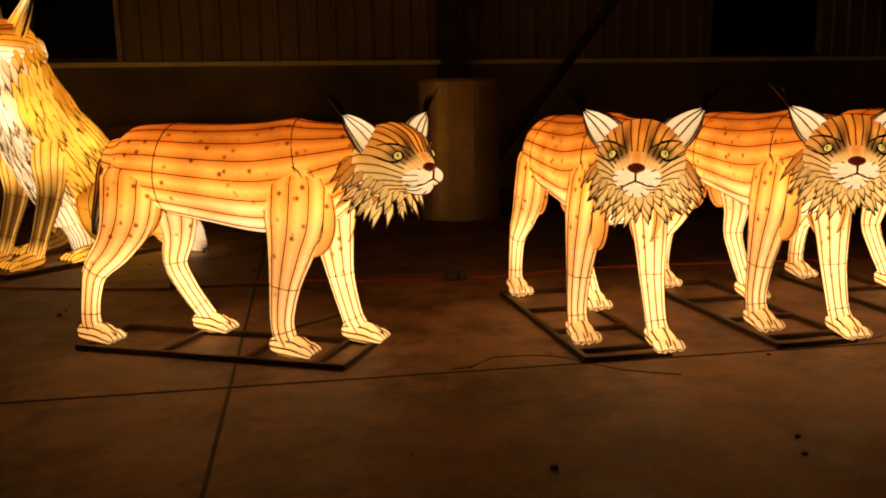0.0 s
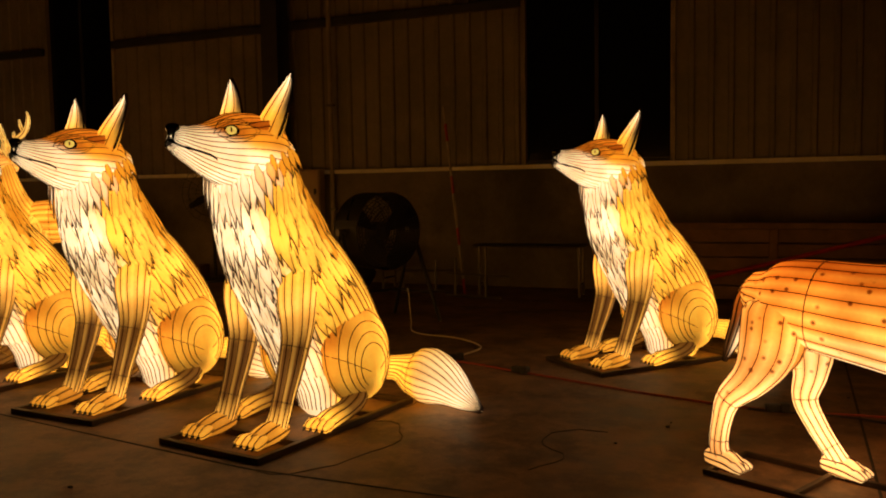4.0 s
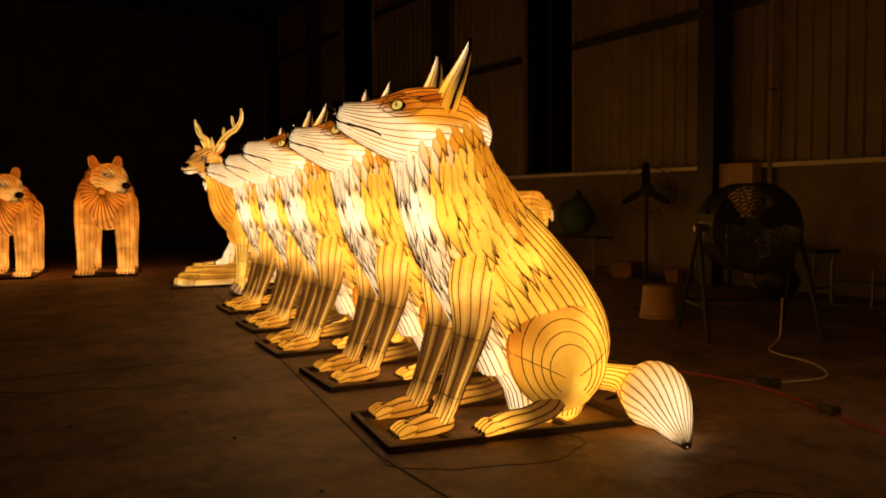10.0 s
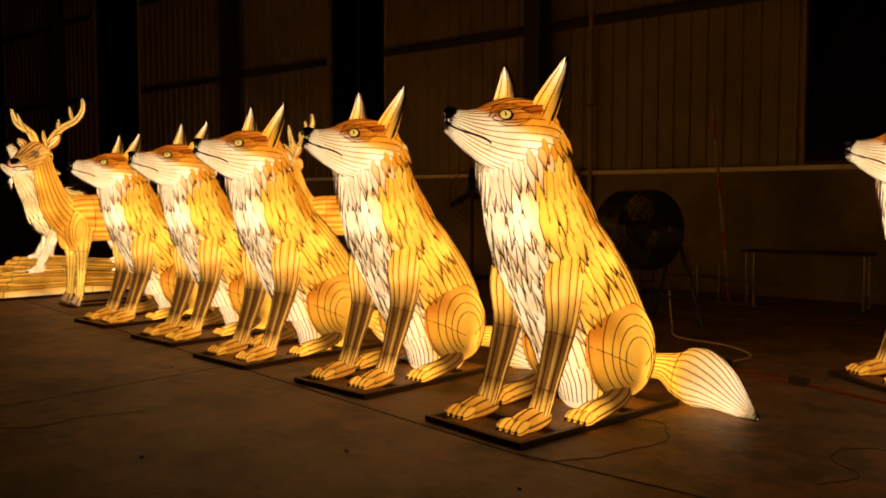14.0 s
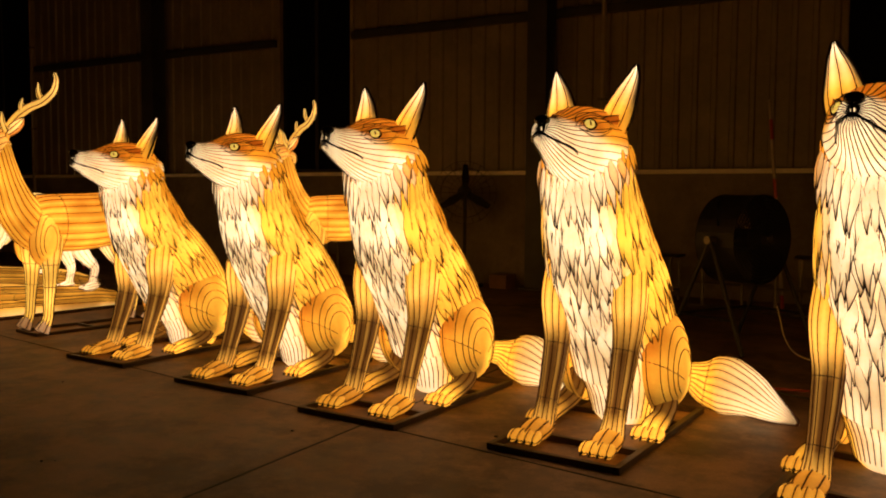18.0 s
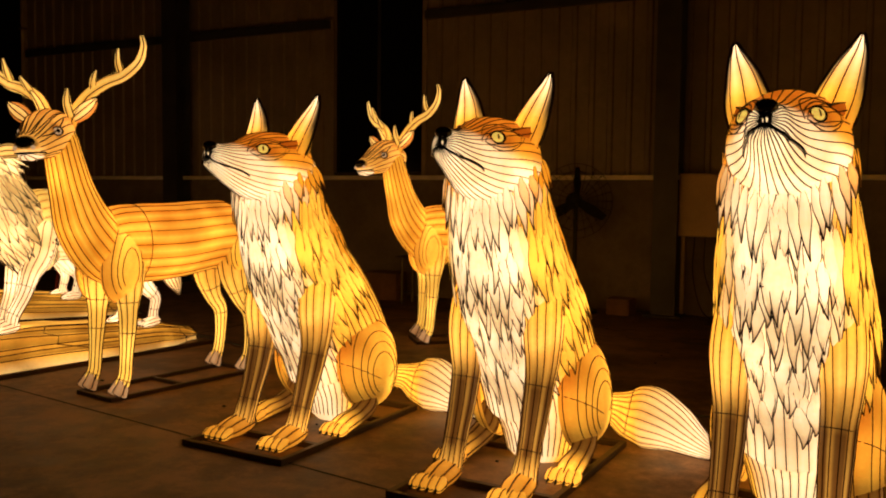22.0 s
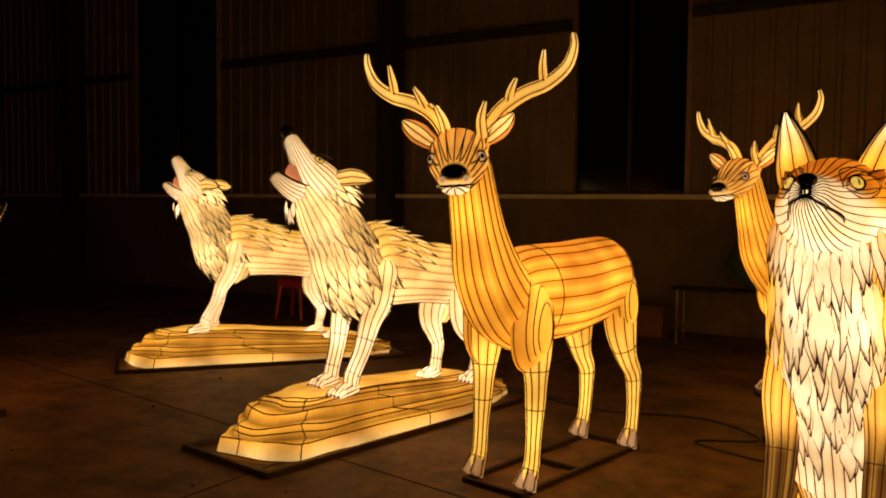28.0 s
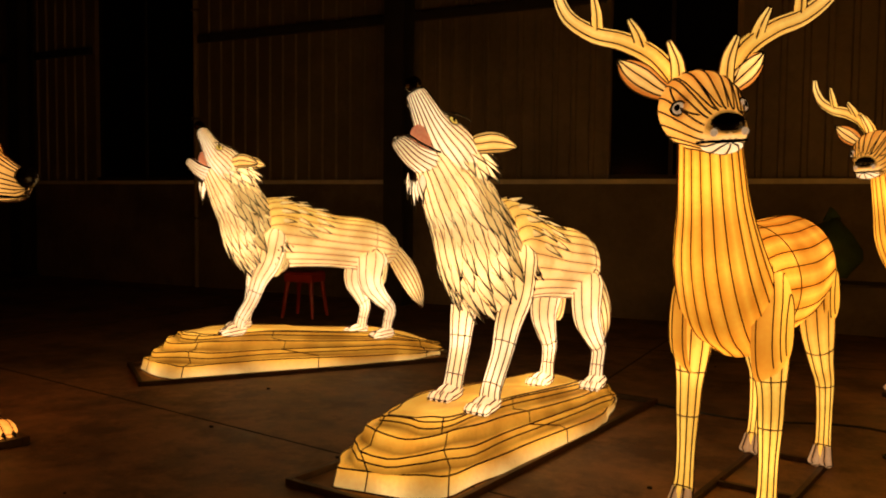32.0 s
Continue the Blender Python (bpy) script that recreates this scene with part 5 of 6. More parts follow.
wolf = wolf_lantern(3)
WOLF_SHIFT = (0.165, -0.17, 0.0)
WOLF_HEAD = ("head", "lower_jaw", "mouth", "nose", "fang", "lip_line", "eye", "brow_line", "ear", "neck", "fur_ruff")
PITCH = Matrix.Translation((0, -0.36, 1.45)) @ pose(0, 0, 0, -18) @ Matrix.Diagonal((1.05, 0.93, 1.0, 1)) @ Matrix.Translation((0, 0.36, -1.45))
for c in wolf.children:
    if c.name.split(".")[0] in ("head", "lower_jaw", "mouth", "nose", "fang", "lip_line", "eye", "brow_line", "ear"):
        c.matrix_basis = PITCH @ c.matrix_basis
for c in wolf.children:
    if c.name.split(".")[0] in WOLF_HEAD:
        c.matrix_basis = pose(-0.02, -0.03, -0.11) @ c.matrix_basis
turn_head(wolf, WOLF_HEAD, (0, -0.05, 1.2), -22)
for c in wolf.children:
    if c.name.split(".")[0] in ("rock_base", "frame_rail", "frame_crossbar"):
        c.matrix_basis = Matrix.Diagonal((0.845, 0.975, 1, 1)) @ c.matrix_basis
    elif c.name.split(".")[0] in WOLF_HEAD:
        c.matrix_basis = pose(*WOLF_SHIFT) @ c.matrix_basis
    else:
        c.matrix_basis = pose(0.10, -0.088, -0.005, 0, 0, -1) @ Matrix.Diagonal((1, 0.88, 1, 1)) @ c.matrix_basis
wolf.matrix_basis = pose(-9.26, 4.02, 0, 0, 0, -8)
copy_thing(wolf, pose(-11.27, 5.06, 0, 0, 0, -37))

bear = bear_lantern()
turn_head(bear, ("head", "nose", "mouth_line", "eye", "brow_line", "ear"), (0, -0.5, 1.4), 34)
bear.matrix_basis = stand(bear, (-11.28, 2.40), 78, 0.78 * 0.905) @ Matrix.Scale(0.905, 4)
copy_thing(bear, stand(bear, (-11.58, 1.13), 77, 0.78 * 0.905) @ Matrix.Scale(0.905, 4))


# ---- hall ----
def concrete(name):
    mat, nt, bsdf = nodes_of(name)
    big = noise_node(nt, 0.9, 6.0, 0.65, "Object")
    mid = noise_node(nt, 6.0, 5.0, 0.65)
    fine = noise_node(nt, 110.0, 3.0, 0.6)
    col = ramp_node(nt, big.outputs[0], [(0.32, (0.185, 0.106, 0.060)), (0.68, (0.40, 0.230, 0.128))]).outputs[0]
    col = mix_node(nt, "MULTIPLY", 0.65, col, ramp_node(nt, mid.outputs[0], [(0.38, (0.36, 0.34, 0.32)), (0.58, (1, 1, 1))]).outputs[0])
    stain = ramp_node(nt, noise_node(nt, 2.3, 8.0, 0.75).outputs[0], [(0.47, (1, 1, 1)), (0.60, (0.24, 0.22, 0.20))])
    col = mix_node(nt, "MULTIPLY", 0.72, col, stain.outputs[0])
    col = mix_node(nt, "MULTIPLY", 0.6, col, ramp_node(nt, fine.outputs[0], [(0.3, (0.6, 0.6, 0.6)), (0.7, (1, 1, 1))]).outputs[0])
    nt.links.new(col, bsdf.inputs["Base Color"])
    rr = ramp_node(nt, mid.outputs[0], [(0.3, (0.55, 0.55, 0.55)), (0.7, (0.8, 0.8, 0.8))])
    nt.links.new(rr.outputs[0], bsdf.inputs["Roughness"])
    bump_node(nt, bsdf, mid.outputs[0], 0.25, 0.004)
    return mat


M_FLOOR = concrete("worn_concrete")
M_JOINT = plain("joint_filler", (0.035, 0.028, 0.022), 0.9, 0, 0.4, 6, 0.2)
M_PLASTER = plain("grimy_plaster", (0.20, 0.16, 0.125), 0.85, 0, 0.3, 1.6, 0.25, (0.09, 0.075, 0.06))
M_SHEET = plain("painted_sheet", (0.25, 0.205, 0.165), 0.5, 0.1, 0.2, 1.2, 0.08, (0.18, 0.15, 0.12))
M_SILL = plain("pale_sill", (0.85, 0.80, 0.72), 0.5, 0, 0.15, 5, 0.1)
M_COLUMN = plain("dark_column_paint", (0.045, 0.042, 0.040), 0.5, 0.2, 0.3, 3, 0.1)
M_PIPE = plain("pale_conduit", (0.34, 0.28, 0.22), 0.45, 0.1, 0.2, 6, 0.1)
M_ROOF = plain("dark_roof_sheet", (0.11, 0.10, 0.09), 0.6, 0.2, 0.3, 1, 0.1)
M_GLASS, nt_, bs_ = nodes_of("night_glass")
bs_.inputs["Base Color"].default_value = (0.006, 0.006, 0.007, 1)
bs_.inputs["Roughness"].default_value = 0.12
M_GREY = plain("tan_enamel", (0.44, 0.31, 0.20), 0.45, 0.1, 0.12, 4, 0.06)
M_FAN = plain("black_fan_paint", (0.018, 0.017, 0.017), 0.5, 0.3, 0.3, 10, 0.1)
M_BUCKET = plain("tan_plastic", (0.45, 0.26, 0.13), 0.5, 0, 0.15, 6, 0.05)
M_WOOD = plain("weathered_board", (0.20, 0.10, 0.05), 0.75, 0, 0.3, 5, 0.3)
M_RED = plain("red_plastic", (0.42, 0.03, 0.02), 0.4, 0, 0.2, 6, 0.05)
M_CORD_R = plain("red_cord", (0.30, 0.04, 0.02), 0.5, 0, 0.2, 20, 0)
M_CORD_B = plain("black_cord", (0.018, 0.016, 0.015), 0.5, 0, 0.2, 20, 0)
M_CORD_W = plain("white_cord", (0.55, 0.48, 0.40), 0.5, 0, 0.2, 20, 0)
M_ROLL = plain("wrapped_roll", (0.40, 0.30, 0.20), 0.35, 0.25, 0.3, 3, 0.3, (0.25, 0.19, 0.13))
M_GREEN = plain("green_sack", (0.05, 0.10, 0.05), 0.8, 0, 0.4, 6, 0.5)
M_GALV = plain("galvanised_tube", (0.16, 0.14, 0.12), 0.35, 0.7, 0.2, 8, 0.1)
WALL, SILL = 8.594, 1.408


def setting(name, geo, mat, label="", category=""):
    return part(name, geo, mat, None, label, "structure") if not category else tagged(part(name, geo, mat), label, category, kind="structure")


tagged(setting("floor", box(-24, 14, -12, WALL + 0.2, -0.2, 0.0), M_FLOOR, "worn stained concrete slab floor with cut joints"), category="floor")
setting("floor_joint", wires([[(14, 2.12, -0.002), (5, 2.13, -0.002), (-2, 2.16, -0.002), (-5.1, 2.64, -0.002), (-11, 3.57, -0.002), (-24, 5.6, -0.002)]], 0.006), M_JOINT, "dark straight joint in the concrete floor")
for k, y in enumerate((6.9, -2.4, -6.9)):
    setting("floor_joint", box(-24, 14, y - 0.006, y + 0.006, -0.01, 0.0012), M_JOINT, "dark straight joint in the concrete floor")
for x in (0.42, 5.2, -4.4, -9.2, -14.0, -18.8):
    setting("floor_joint", box(x - 0.006, x + 0.006, -12, WALL, -0.01, 0.0016), M_JOINT, "dark straight joint in the concrete floor")
rc = random.Random(4)
cracks = []
for k in range(26):
    x, y, a = rc.uniform(-11, 4), rc.uniform(-1, 8), rc.uniform(0, 6.28)
    ln = []
    for i in range(rc.randint(8, 22)):
        ln.append((x, y, 0.0008))
        a += rc.gauss(0, 0.35)
        x, y = x + 0.07 * math.cos(a), y + 0.07 * math.sin(a)
    cracks.append(ln)
tagged(setting("floor_cracks", wires(cracks, 0.0022), M_JOINT, "fine wandering cracks in the concrete floor"), kind="stuff")
bits = [box(x, x + s, y, y + s * 0.7, 0.0, s * 0.5) for x, y, s in ((rc.uniform(-11, 4), rc.uniform(-0.5, 8.5), rc.uniform(0.006, 0.02)) for _ in range(160))]
tagged(part("floor_litter", join_geo(*bits), M_JOINT), "small crumbs and scraps lying on the concrete floor", "litter", kind="stuff")

HOLES = ((-23.6, -22.0), (-17.6, -15.65), (-10.14, -8.82), (-2.80, -1.085), (5.33, 6.78))
setting("wall_north", box(-24, 14, WALL, WALL + 0.24, 0, SILL - 0.03), M_PLASTER, "grimy plastered low wall under sheet cladding")
setting("sill_ledge", box(-24, 14, WALL - 0.06, WALL + 0.10, SILL - 0.045, SILL + 0.004, 0.004), M_SILL, "thin pale ledge along the top of the low wall")


def cladding(x0, x1, z0, z1, y):
    """Ribbed sheet: trapezoid ribs every 0.2 m."""
    prof, x = [], x0
    while x < x1 - 0.001:
        for dx, d in ((0, 0), (0.13, 0), (0.145, 0.022), (0.185, 0.022), (0.2, 0)):
            if x + dx <= x1:
                prof.append((x + dx, d))
        x += 0.2
    prof.append((x1, 0))
    vs = [(px, y - d, z) for px, d in prof for z in (z0, z1)] + [(px, y + 0.03, z) for px, d in prof for z in (z0, z1)]
    n = len(prof)
    fs = []
    for i in range(n - 1):
        fs += [(2 * i, 2 * i + 2, 2 * i + 3, 2 * i + 1), (2 * (n + i), 2 * (n + i) + 1, 2 * (n + i) + 3, 2 * (n + i) + 2)]
    return vs, fs


edges = [-24] + [v for h in HOLES for v in h] + [14]
for k in range(0, len(edges), 2):
    setting("wall_cladding", cladding(edges[k], edges[k + 1], SILL + 0.005, 6.2, WALL + 0.06), M_SHEET, "brown ribbed steel sheet wall cladding")
for k, (x0, x1) in enumerate(HOLES):
    win = setting("window_%d" % (k + 1), box(x0 + 0.05, x1 - 0.05, WALL + 0.09, WALL + 0.10, SILL + 0.05, 6.2), M_GLASS, "tall dark night window above the low wall")
    for x in (x0, x1 - 0.05):
        part("window_frame", box(x, x + 0.05, WALL + 0.02, WALL + 0.13, SILL + 0.006, 6.2, 0.004), M_PIPE if x > x0 else M_SHEET, win)
    part("window_sill", box(x0 + 0.05, x1 - 0.05, WALL + 0.03, WALL + 0.12, SILL + 0.006, SILL + 0.05, 0.004), M_COLUMN, win)
    part("window_mullion", box((x0 + x1) / 2 - 0.02, (x0 + x1) / 2 + 0.02, WALL + 0.07, WALL + 0.12, SILL + 0.05, 6.2), M_COLUMN, win)
for z in (3.25, 5.0):
    for k in range(0, len(edges), 2):
        setting("wall_girt", box(edges[k], edges[k + 1], WALL - 0.03, WALL + 0.035, z - 0.05, z + 0.05, 0.004), M_COLUMN, "dark steel girt across the sheet cladding")
for x in (-18.9, -12.46, -5.99, 2.29, 8.6):
    h = join_geo(box(x - 0.12, x + 0.12, WALL - 0.30, WALL - 0.285, 0, 6.4), box(x - 0.12, x + 0.12, WALL - 0.055, WALL - 0.04, 0, 6.4), box(x - 0.006, x + 0.006, WALL - 0.285, WALL - 0.055, 0, 6.4))
    col = setting("steel_column", h, M_COLUMN, "dark painted steel section column against the wall", "column")
    part("base_plate", box(x - 0.18, x + 0.18, WALL - 0.36, WALL - 0.037, 0, 0.02, 0.003), M_COLUMN, col)
for x in (-5.27, -15.60):
    p = setting("wall_pipe", rod([(x, WALL - 0.055, 0.0), (x, WALL - 0.055, 3.0), (x, WALL - 0.055, 6.2)], 0.028, 12), M_PIPE, "pale upright conduit pipe on the wall", "pipe")
    for z in (0.9, 2.2, 3.6):
        part("pipe_clip", box(x - 0.05, x + 0.05, WALL - 0.09, WALL - 0.02, z, z + 0.03, 0.003), M_GALV, p)
setting("wall_brace", join_geo(rod([(2.60, WALL - 0.45, 0.2), (4.15, WALL - 0.45, 2.15), (6.8, WALL - 0.45, 5.4)], 0.05, 8)), M_COLUMN, "dark slanting steel brace")
setting("wall_south", box(-24, 14, -12.2, -12, 0, 6.4), M_ROOF, "dark far wall of the hall")
setting("wall_west", box(-24.2, -24, -12.2, WALL + 0.24, 0, 6.4), M_ROOF, "dark end wall of the hall")
setting("wall_east", box(14, 14.2, -12.2, WALL + 0.24, 0, 6.4), M_ROOF, "dark end wall of the hall")
setting("ceiling", box(-24.2, 14.2, -12.2, WALL + 0.24, 6.4, 6.6), M_ROOF, "dark sheet roof of the hall")


# ---- things along the wall ----
def switch_cabinet():
    t = thing("switch_cabinet", "pale tan steel electrical cabinet on a thin post stand", "cabinet")
    x0, x1, y0, y1, z0, z1 = -5.88, -5.375, 8.40, 8.53, 0.802, 1.423
    part("cabinet_body", box(x0, x1, y0 + 0.012, y1, z0, z1, 0.006), M_GREY, t)
    door = part("cabinet_door", box(x0 + 0.012, x1 - 0.012, y0 - 0.006, y0 + 0.010, z0 + 0.012, z1 - 0.012, 0.004), M_GREY, t)
    part("latch", box(x1 - 0.075, x1 - 0.045, y0 - 0.022, y0 - 0.006, 1.11, 1.18, 0.004), M_FAN, door)
    for x in (x0 + 0.02, x1 - 0.045):
        part("stand_leg", box(x, x + 0.035, y0 + 0.09, y0 + 0.125, 0, z0, 0.003), M_GREY, t)
    for k in range(3):
        c = [(x0 + 0.15 + 0.1 * k, y0 + 0.1, z0), (x0 + 0.15 + 0.12 * k, y0 + 0.06, 0.4), (x0 + 0.3 + 0.2 * k, y0 - 0.1, 0.05), (x0 + 0.6 + 0.3 * k, y0 - 0.2, 0.012)]
        part("cable", rod(spline(c, 6), 0.008, 6), M_CORD_B, t)


switch_cabinet()


def drum_fan():
    t = thing("drum_fan", "large black drum fan on an angled steel stand", "fan")
    r, w, zc = 0.33, 0.34, 0.80
    n = 40
    ring = lambda rr, y: [(rr * math.cos(2 * math.pi * i / n), y, zc + rr * math.sin(2 * math.pi * i / n)) for i in range(n + 1)]
    part("drum_shell", join_geo(*[( [p for i in range(n) for p in ((rr * math.cos(2 * math.pi * i / n), -w / 2, zc + rr * math.sin(2 * math.pi * i / n)), (rr * math.cos(2 * math.pi * i / n), w / 2, zc + rr * math.sin(2 * math.pi * i / n)))], [(2 * i, 2 * i + 1, (2 * i + 3) % (2 * n), (2 * i + 2) % (2 * n)) for i in range(n)]) for rr in (r, r - 0.008)]), M_FAN, t)
    for y in (-w / 2, w / 2):
        g = [ring(rr, y + (0.02 if y > 0 else -0.02) * (1 - rr / r)) for rr in np.linspace(r, 0.05, 11)]
        spokes = [[(0.05 * math.cos(a), y, zc + 0.05 * math.sin(a)), (r * math.cos(a), y, zc + r * math.sin(a))] for a in np.arange(16) * math.pi / 8]
        part("grille", wires(g + spokes, 0.004), M_FAN, t, kind="stuff")
    part("motor", rod([(0, -0.09, zc), (0, 0, zc), (0, 0.09, zc)], 0.075, 16), M_FAN, t)
    for k in range(3):
        a = k * 2 * math.pi / 3 + 0.4
        c, s = math.cos(a), math.sin(a)
        vs = [(c * q - s * h * sd, -0.05 * sd + 0.02 * (q / r), zc + s * q + c * h * sd) for q, h in ((0.07, 0.04), (0.2, 0.09), (0.33, 0.11)) for sd in (-1, 1)]
        vs += [(x, y + 0.005, z) for x, y, z in vs]
        part("blade", (vs, [(0, 1, 3, 2), (2, 3, 5, 4), (6, 8, 9, 7), (8, 10, 11, 9)]), M_FAN, t)
    for s in (-1, 1):
        for y in (-0.34, 0.34):
            part("stand_leg", rod([(s * (r + 0.04), 0, zc + 0.02), (s * (r + 0.06), y * 0.5, zc * 0.5), (s * (r + 0.08), y, 0.0)], 0.017, 8), M_FAN, t)
        part("pivot_knob", rod([(s * (r - 0.01), 0, zc), (s * (r + 0.05), 0, zc), (s * (r + 0.075), 0, zc)], 0.03, 10), M_GALV, t)
        part("stand_tie", rod([(s * (r + 0.07), -0.24, 0.24), (s * (r + 0.07), 0, 0.24), (s * (r + 0.07), 0.24, 0.24)], 0.012, 6), M_FAN, t)
    part("stand_tie", rod([(-r - 0.07, 0.24, 0.24), (0, 0.24, 0.24), (r + 0.07, 0.24, 0.24)], 0.012, 6), M_FAN, t)
    return t


drum_fan().matrix_basis = pose(-3.22, 5.78, 0, 0, 0, 62)


def pedestal_fan():
    t = thing("pedestal_fan", "dark industrial pedestal fan with wire cage on a round base", "fan")
    part("base", rod([(0, 0, 0), (0, 0, 0.03), (0, 0, 0.05)], (0.24, 0.23, 0.10), 24), M_FAN, t)
    part("pole", rod([(0, 0, 0.04), (0, 0, 0.6), (0, 0, 1.14)], 0.022, 10), M_FAN, t)
    part("motor", rod([(0, 0.16, 1.14), (0, 0.05, 1.14), (0, -0.03, 1.14)], (0.06, 0.09, 0.05), 14), M_FAN, t)
    rings = [[(q * math.cos(a), y, 1.14 + q * math.sin(a)) for a in np.linspace(0, 2 * math.pi, 37)] for q, y in ((0.38, -0.03), (0.30, -0.08), (0.2, -0.10), (0.1, -0.11), (0.30, 0.02))]
    spokes = [[(0.04 * math.cos(a), -0.11, 1.14 + 0.04 * math.sin(a)), (0.25 * math.cos(a), -0.09, 1.14 + 0.25 * math.sin(a)), (0.38 * math.cos(a), -0.03, 1.14 + 0.38 * math.sin(a))] for a in np.arange(24) * math.pi / 12]
    part("cage", wires(rings + spokes, 0.003), M_FAN, t, kind="stuff")
    for k in range(3):
        a = math.pi / 2 + k * 2 * math.pi / 3
        c, s = math.cos(a), math.sin(a)
        vs = [(c * q - s * h * sd, -0.045 - 0.03 * sd, 1.14 + s * q + c * h * sd) for q, h in ((0.03, 0.03), (0.18, 0.05), (0.34, 0.03)) for sd in (-1, 1)]
        part("blade", (vs + [(x, y + 0.006, z) for x, y, z in vs], [(0, 1, 3, 2), (2, 3, 5, 4), (6, 8, 9, 7), (8, 10, 11, 9)]), M_FAN, t)
    return t


pedestal_fan().matrix_basis = pose(-6.875, 8.22, 0, 0, 0, 35)


def bucket():
    t = thing("bucket", "upturned tan plastic bucket on the floor", "bucket")
    n = 28
    sh = []
    for r, z in ((0.155, 0.0), (0.160, 0.015), (0.152, 0.03), (0.125, 0.27), (0.118, 0.28)):
        sh.append([(r * math.cos(2 * math.pi * i / n), r * math.sin(2 * math.pi * i / n), z) for i in range(n)])
    vs = [v for s in sh for v in s]
    fs = [(i * n + j, i * n + (j + 1) % n, (i + 1) * n + (j + 1) % n, (i + 1) * n + j) for i in range(4) for j in range(n)] + [tuple(4 * n + j for j in range(n))]
    smooth(part("bucket_wall", (vs, fs), M_BUCKET, t))
    part("handle", rod([(0.158 * math.cos(a), 0.158 * math.sin(a) - 0.01, 0.03 + 0.0 * a) for a in np.linspace(math.pi, 2 * math.pi, 12)], 0.003, 6), M_GALV, t)
    return t


bucket().matrix_basis = pose(-4.27, 5.90, 0)


def surveyors_rod():
    t = thing("striped_rod", "thin rod with pale and dark bands leaning by the wall", "rod")
    a, b = Vector((-3.16, 7.68, 0.0)), Vector((-3.32, 7.54, 2.02))
    for k in range(11):
        p, q = a.lerp(b, k / 11), a.lerp(b, (k + 1) / 11)
        part("band", rod([p, p.lerp(q, 0.5), q], 0.016, 8), M_PIPE if k % 3 else M_RED, t)


surveyors_rod()


def steel_bench(at, yaw, length, height):
    t = thing("steel_bench", "low bench of galvanised steel tube with a dark top", "bench", "benches by the wall")
    part("bench_top", box(-length / 2, length / 2, -0.16, 0.16, height, height + 0.025, 0.004), M_FAN, t)
    for x in (-length / 2 + 0.06, length / 2 - 0.06):
        for y in (-0.13, 0.13):
            part("leg", rod([(x, y, 0), (x, y, height / 2), (x, y, height)], 0.016, 8), M_GALV, t)
        part("stretcher", rod([(x, -0.13, 0.12), (x, 0, 0.12), (x, 0.13, 0.12)], 0.012, 6), M_GALV, t)
    part("edge_rail", rod([(-length / 2, -0.165, height + 0.012), (0, -0.165, height + 0.012), (length / 2, -0.165, height + 0.012)], 0.010, 6), M_GALV, t)
    t.matrix_basis = pose(*at, 0, 0, 0, yaw)


steel_bench((-2.50, 7.95), 4, 1.2, 0.52)
steel_bench((-4.65, 8.2), -6, 0.8, 0.47)


def pipe_stand(at, yaw):
    t = thing("pipe_stand", "low welded stand of pale steel tube on the floor", "stand", "pipe stands")
    part("floor_bar", rod([(-0.35, 0, 0.02), (0, 0, 0.02), (0.35, 0, 0.02)], 0.018, 8), M_GALV, t)
    part("cross_bar", rod([(-0.3, 0, 0.25), (0, 0, 0.25), (0.45, 0, 0.25)], 0.014, 8), M_GALV, t)
    for x, h in ((-0.22, 0.42), (0.16, 0.36)):
        part("upright", rod([(x, 0, 0.02), (x, 0, h / 2), (x, 0, h)], 0.016, 8), M_GALV, t)
    t.matrix_basis = pose(*at, 0, 0, 0, yaw)


pipe_stand((-3.72, 7.8), 8)
pipe_stand((-3.0, 7.5), -12)


def paper_roll():
    t = thing("wrapped_roll", "tall drum-shaped wrapped roll standing on end", "roll")
    n = 40
    prof = ((0.30, 0.0), (0.325, 0.01), (0.325, 1.10), (0.31, 1.125), (0.06, 1.128), (0.055, 1.10))
    vs = [(r * math.cos(2 * math.pi * i / n), r * math.sin(2 * math.pi * i / n), z) for r, z in prof for i in range(n)]
    fs = [(k * n + j, k * n + (j + 1) % n, (k + 1) * n + (j + 1) % n, (k + 1) * n + j) for k in range(5) for j in range(n)] + [tuple(5 * n + j for j in range(n))]
    part("roll_body", (vs, fs), M_ROLL, t)
    turns = [[(0.327 * math.cos(a), 0.327 * math.sin(a), 0.06 + k * 0.1 + 0.16 * a / 6.28) for a in np.linspace(0, 6.28, 33)] for k in range(9)]
    part("wrap_edges", wires(turns, 0.0022), M_ROLL, t)
    part("cap_knob", rod([(0.02, 0, 1.10), (0.02, 0, 1.15), (0.02, 0, 1.17)], (0.04, 0.035, 0.02), 10), M_GALV, t)
    return t


paper_roll().matrix_basis = pose(1.97, 6.20, 0)


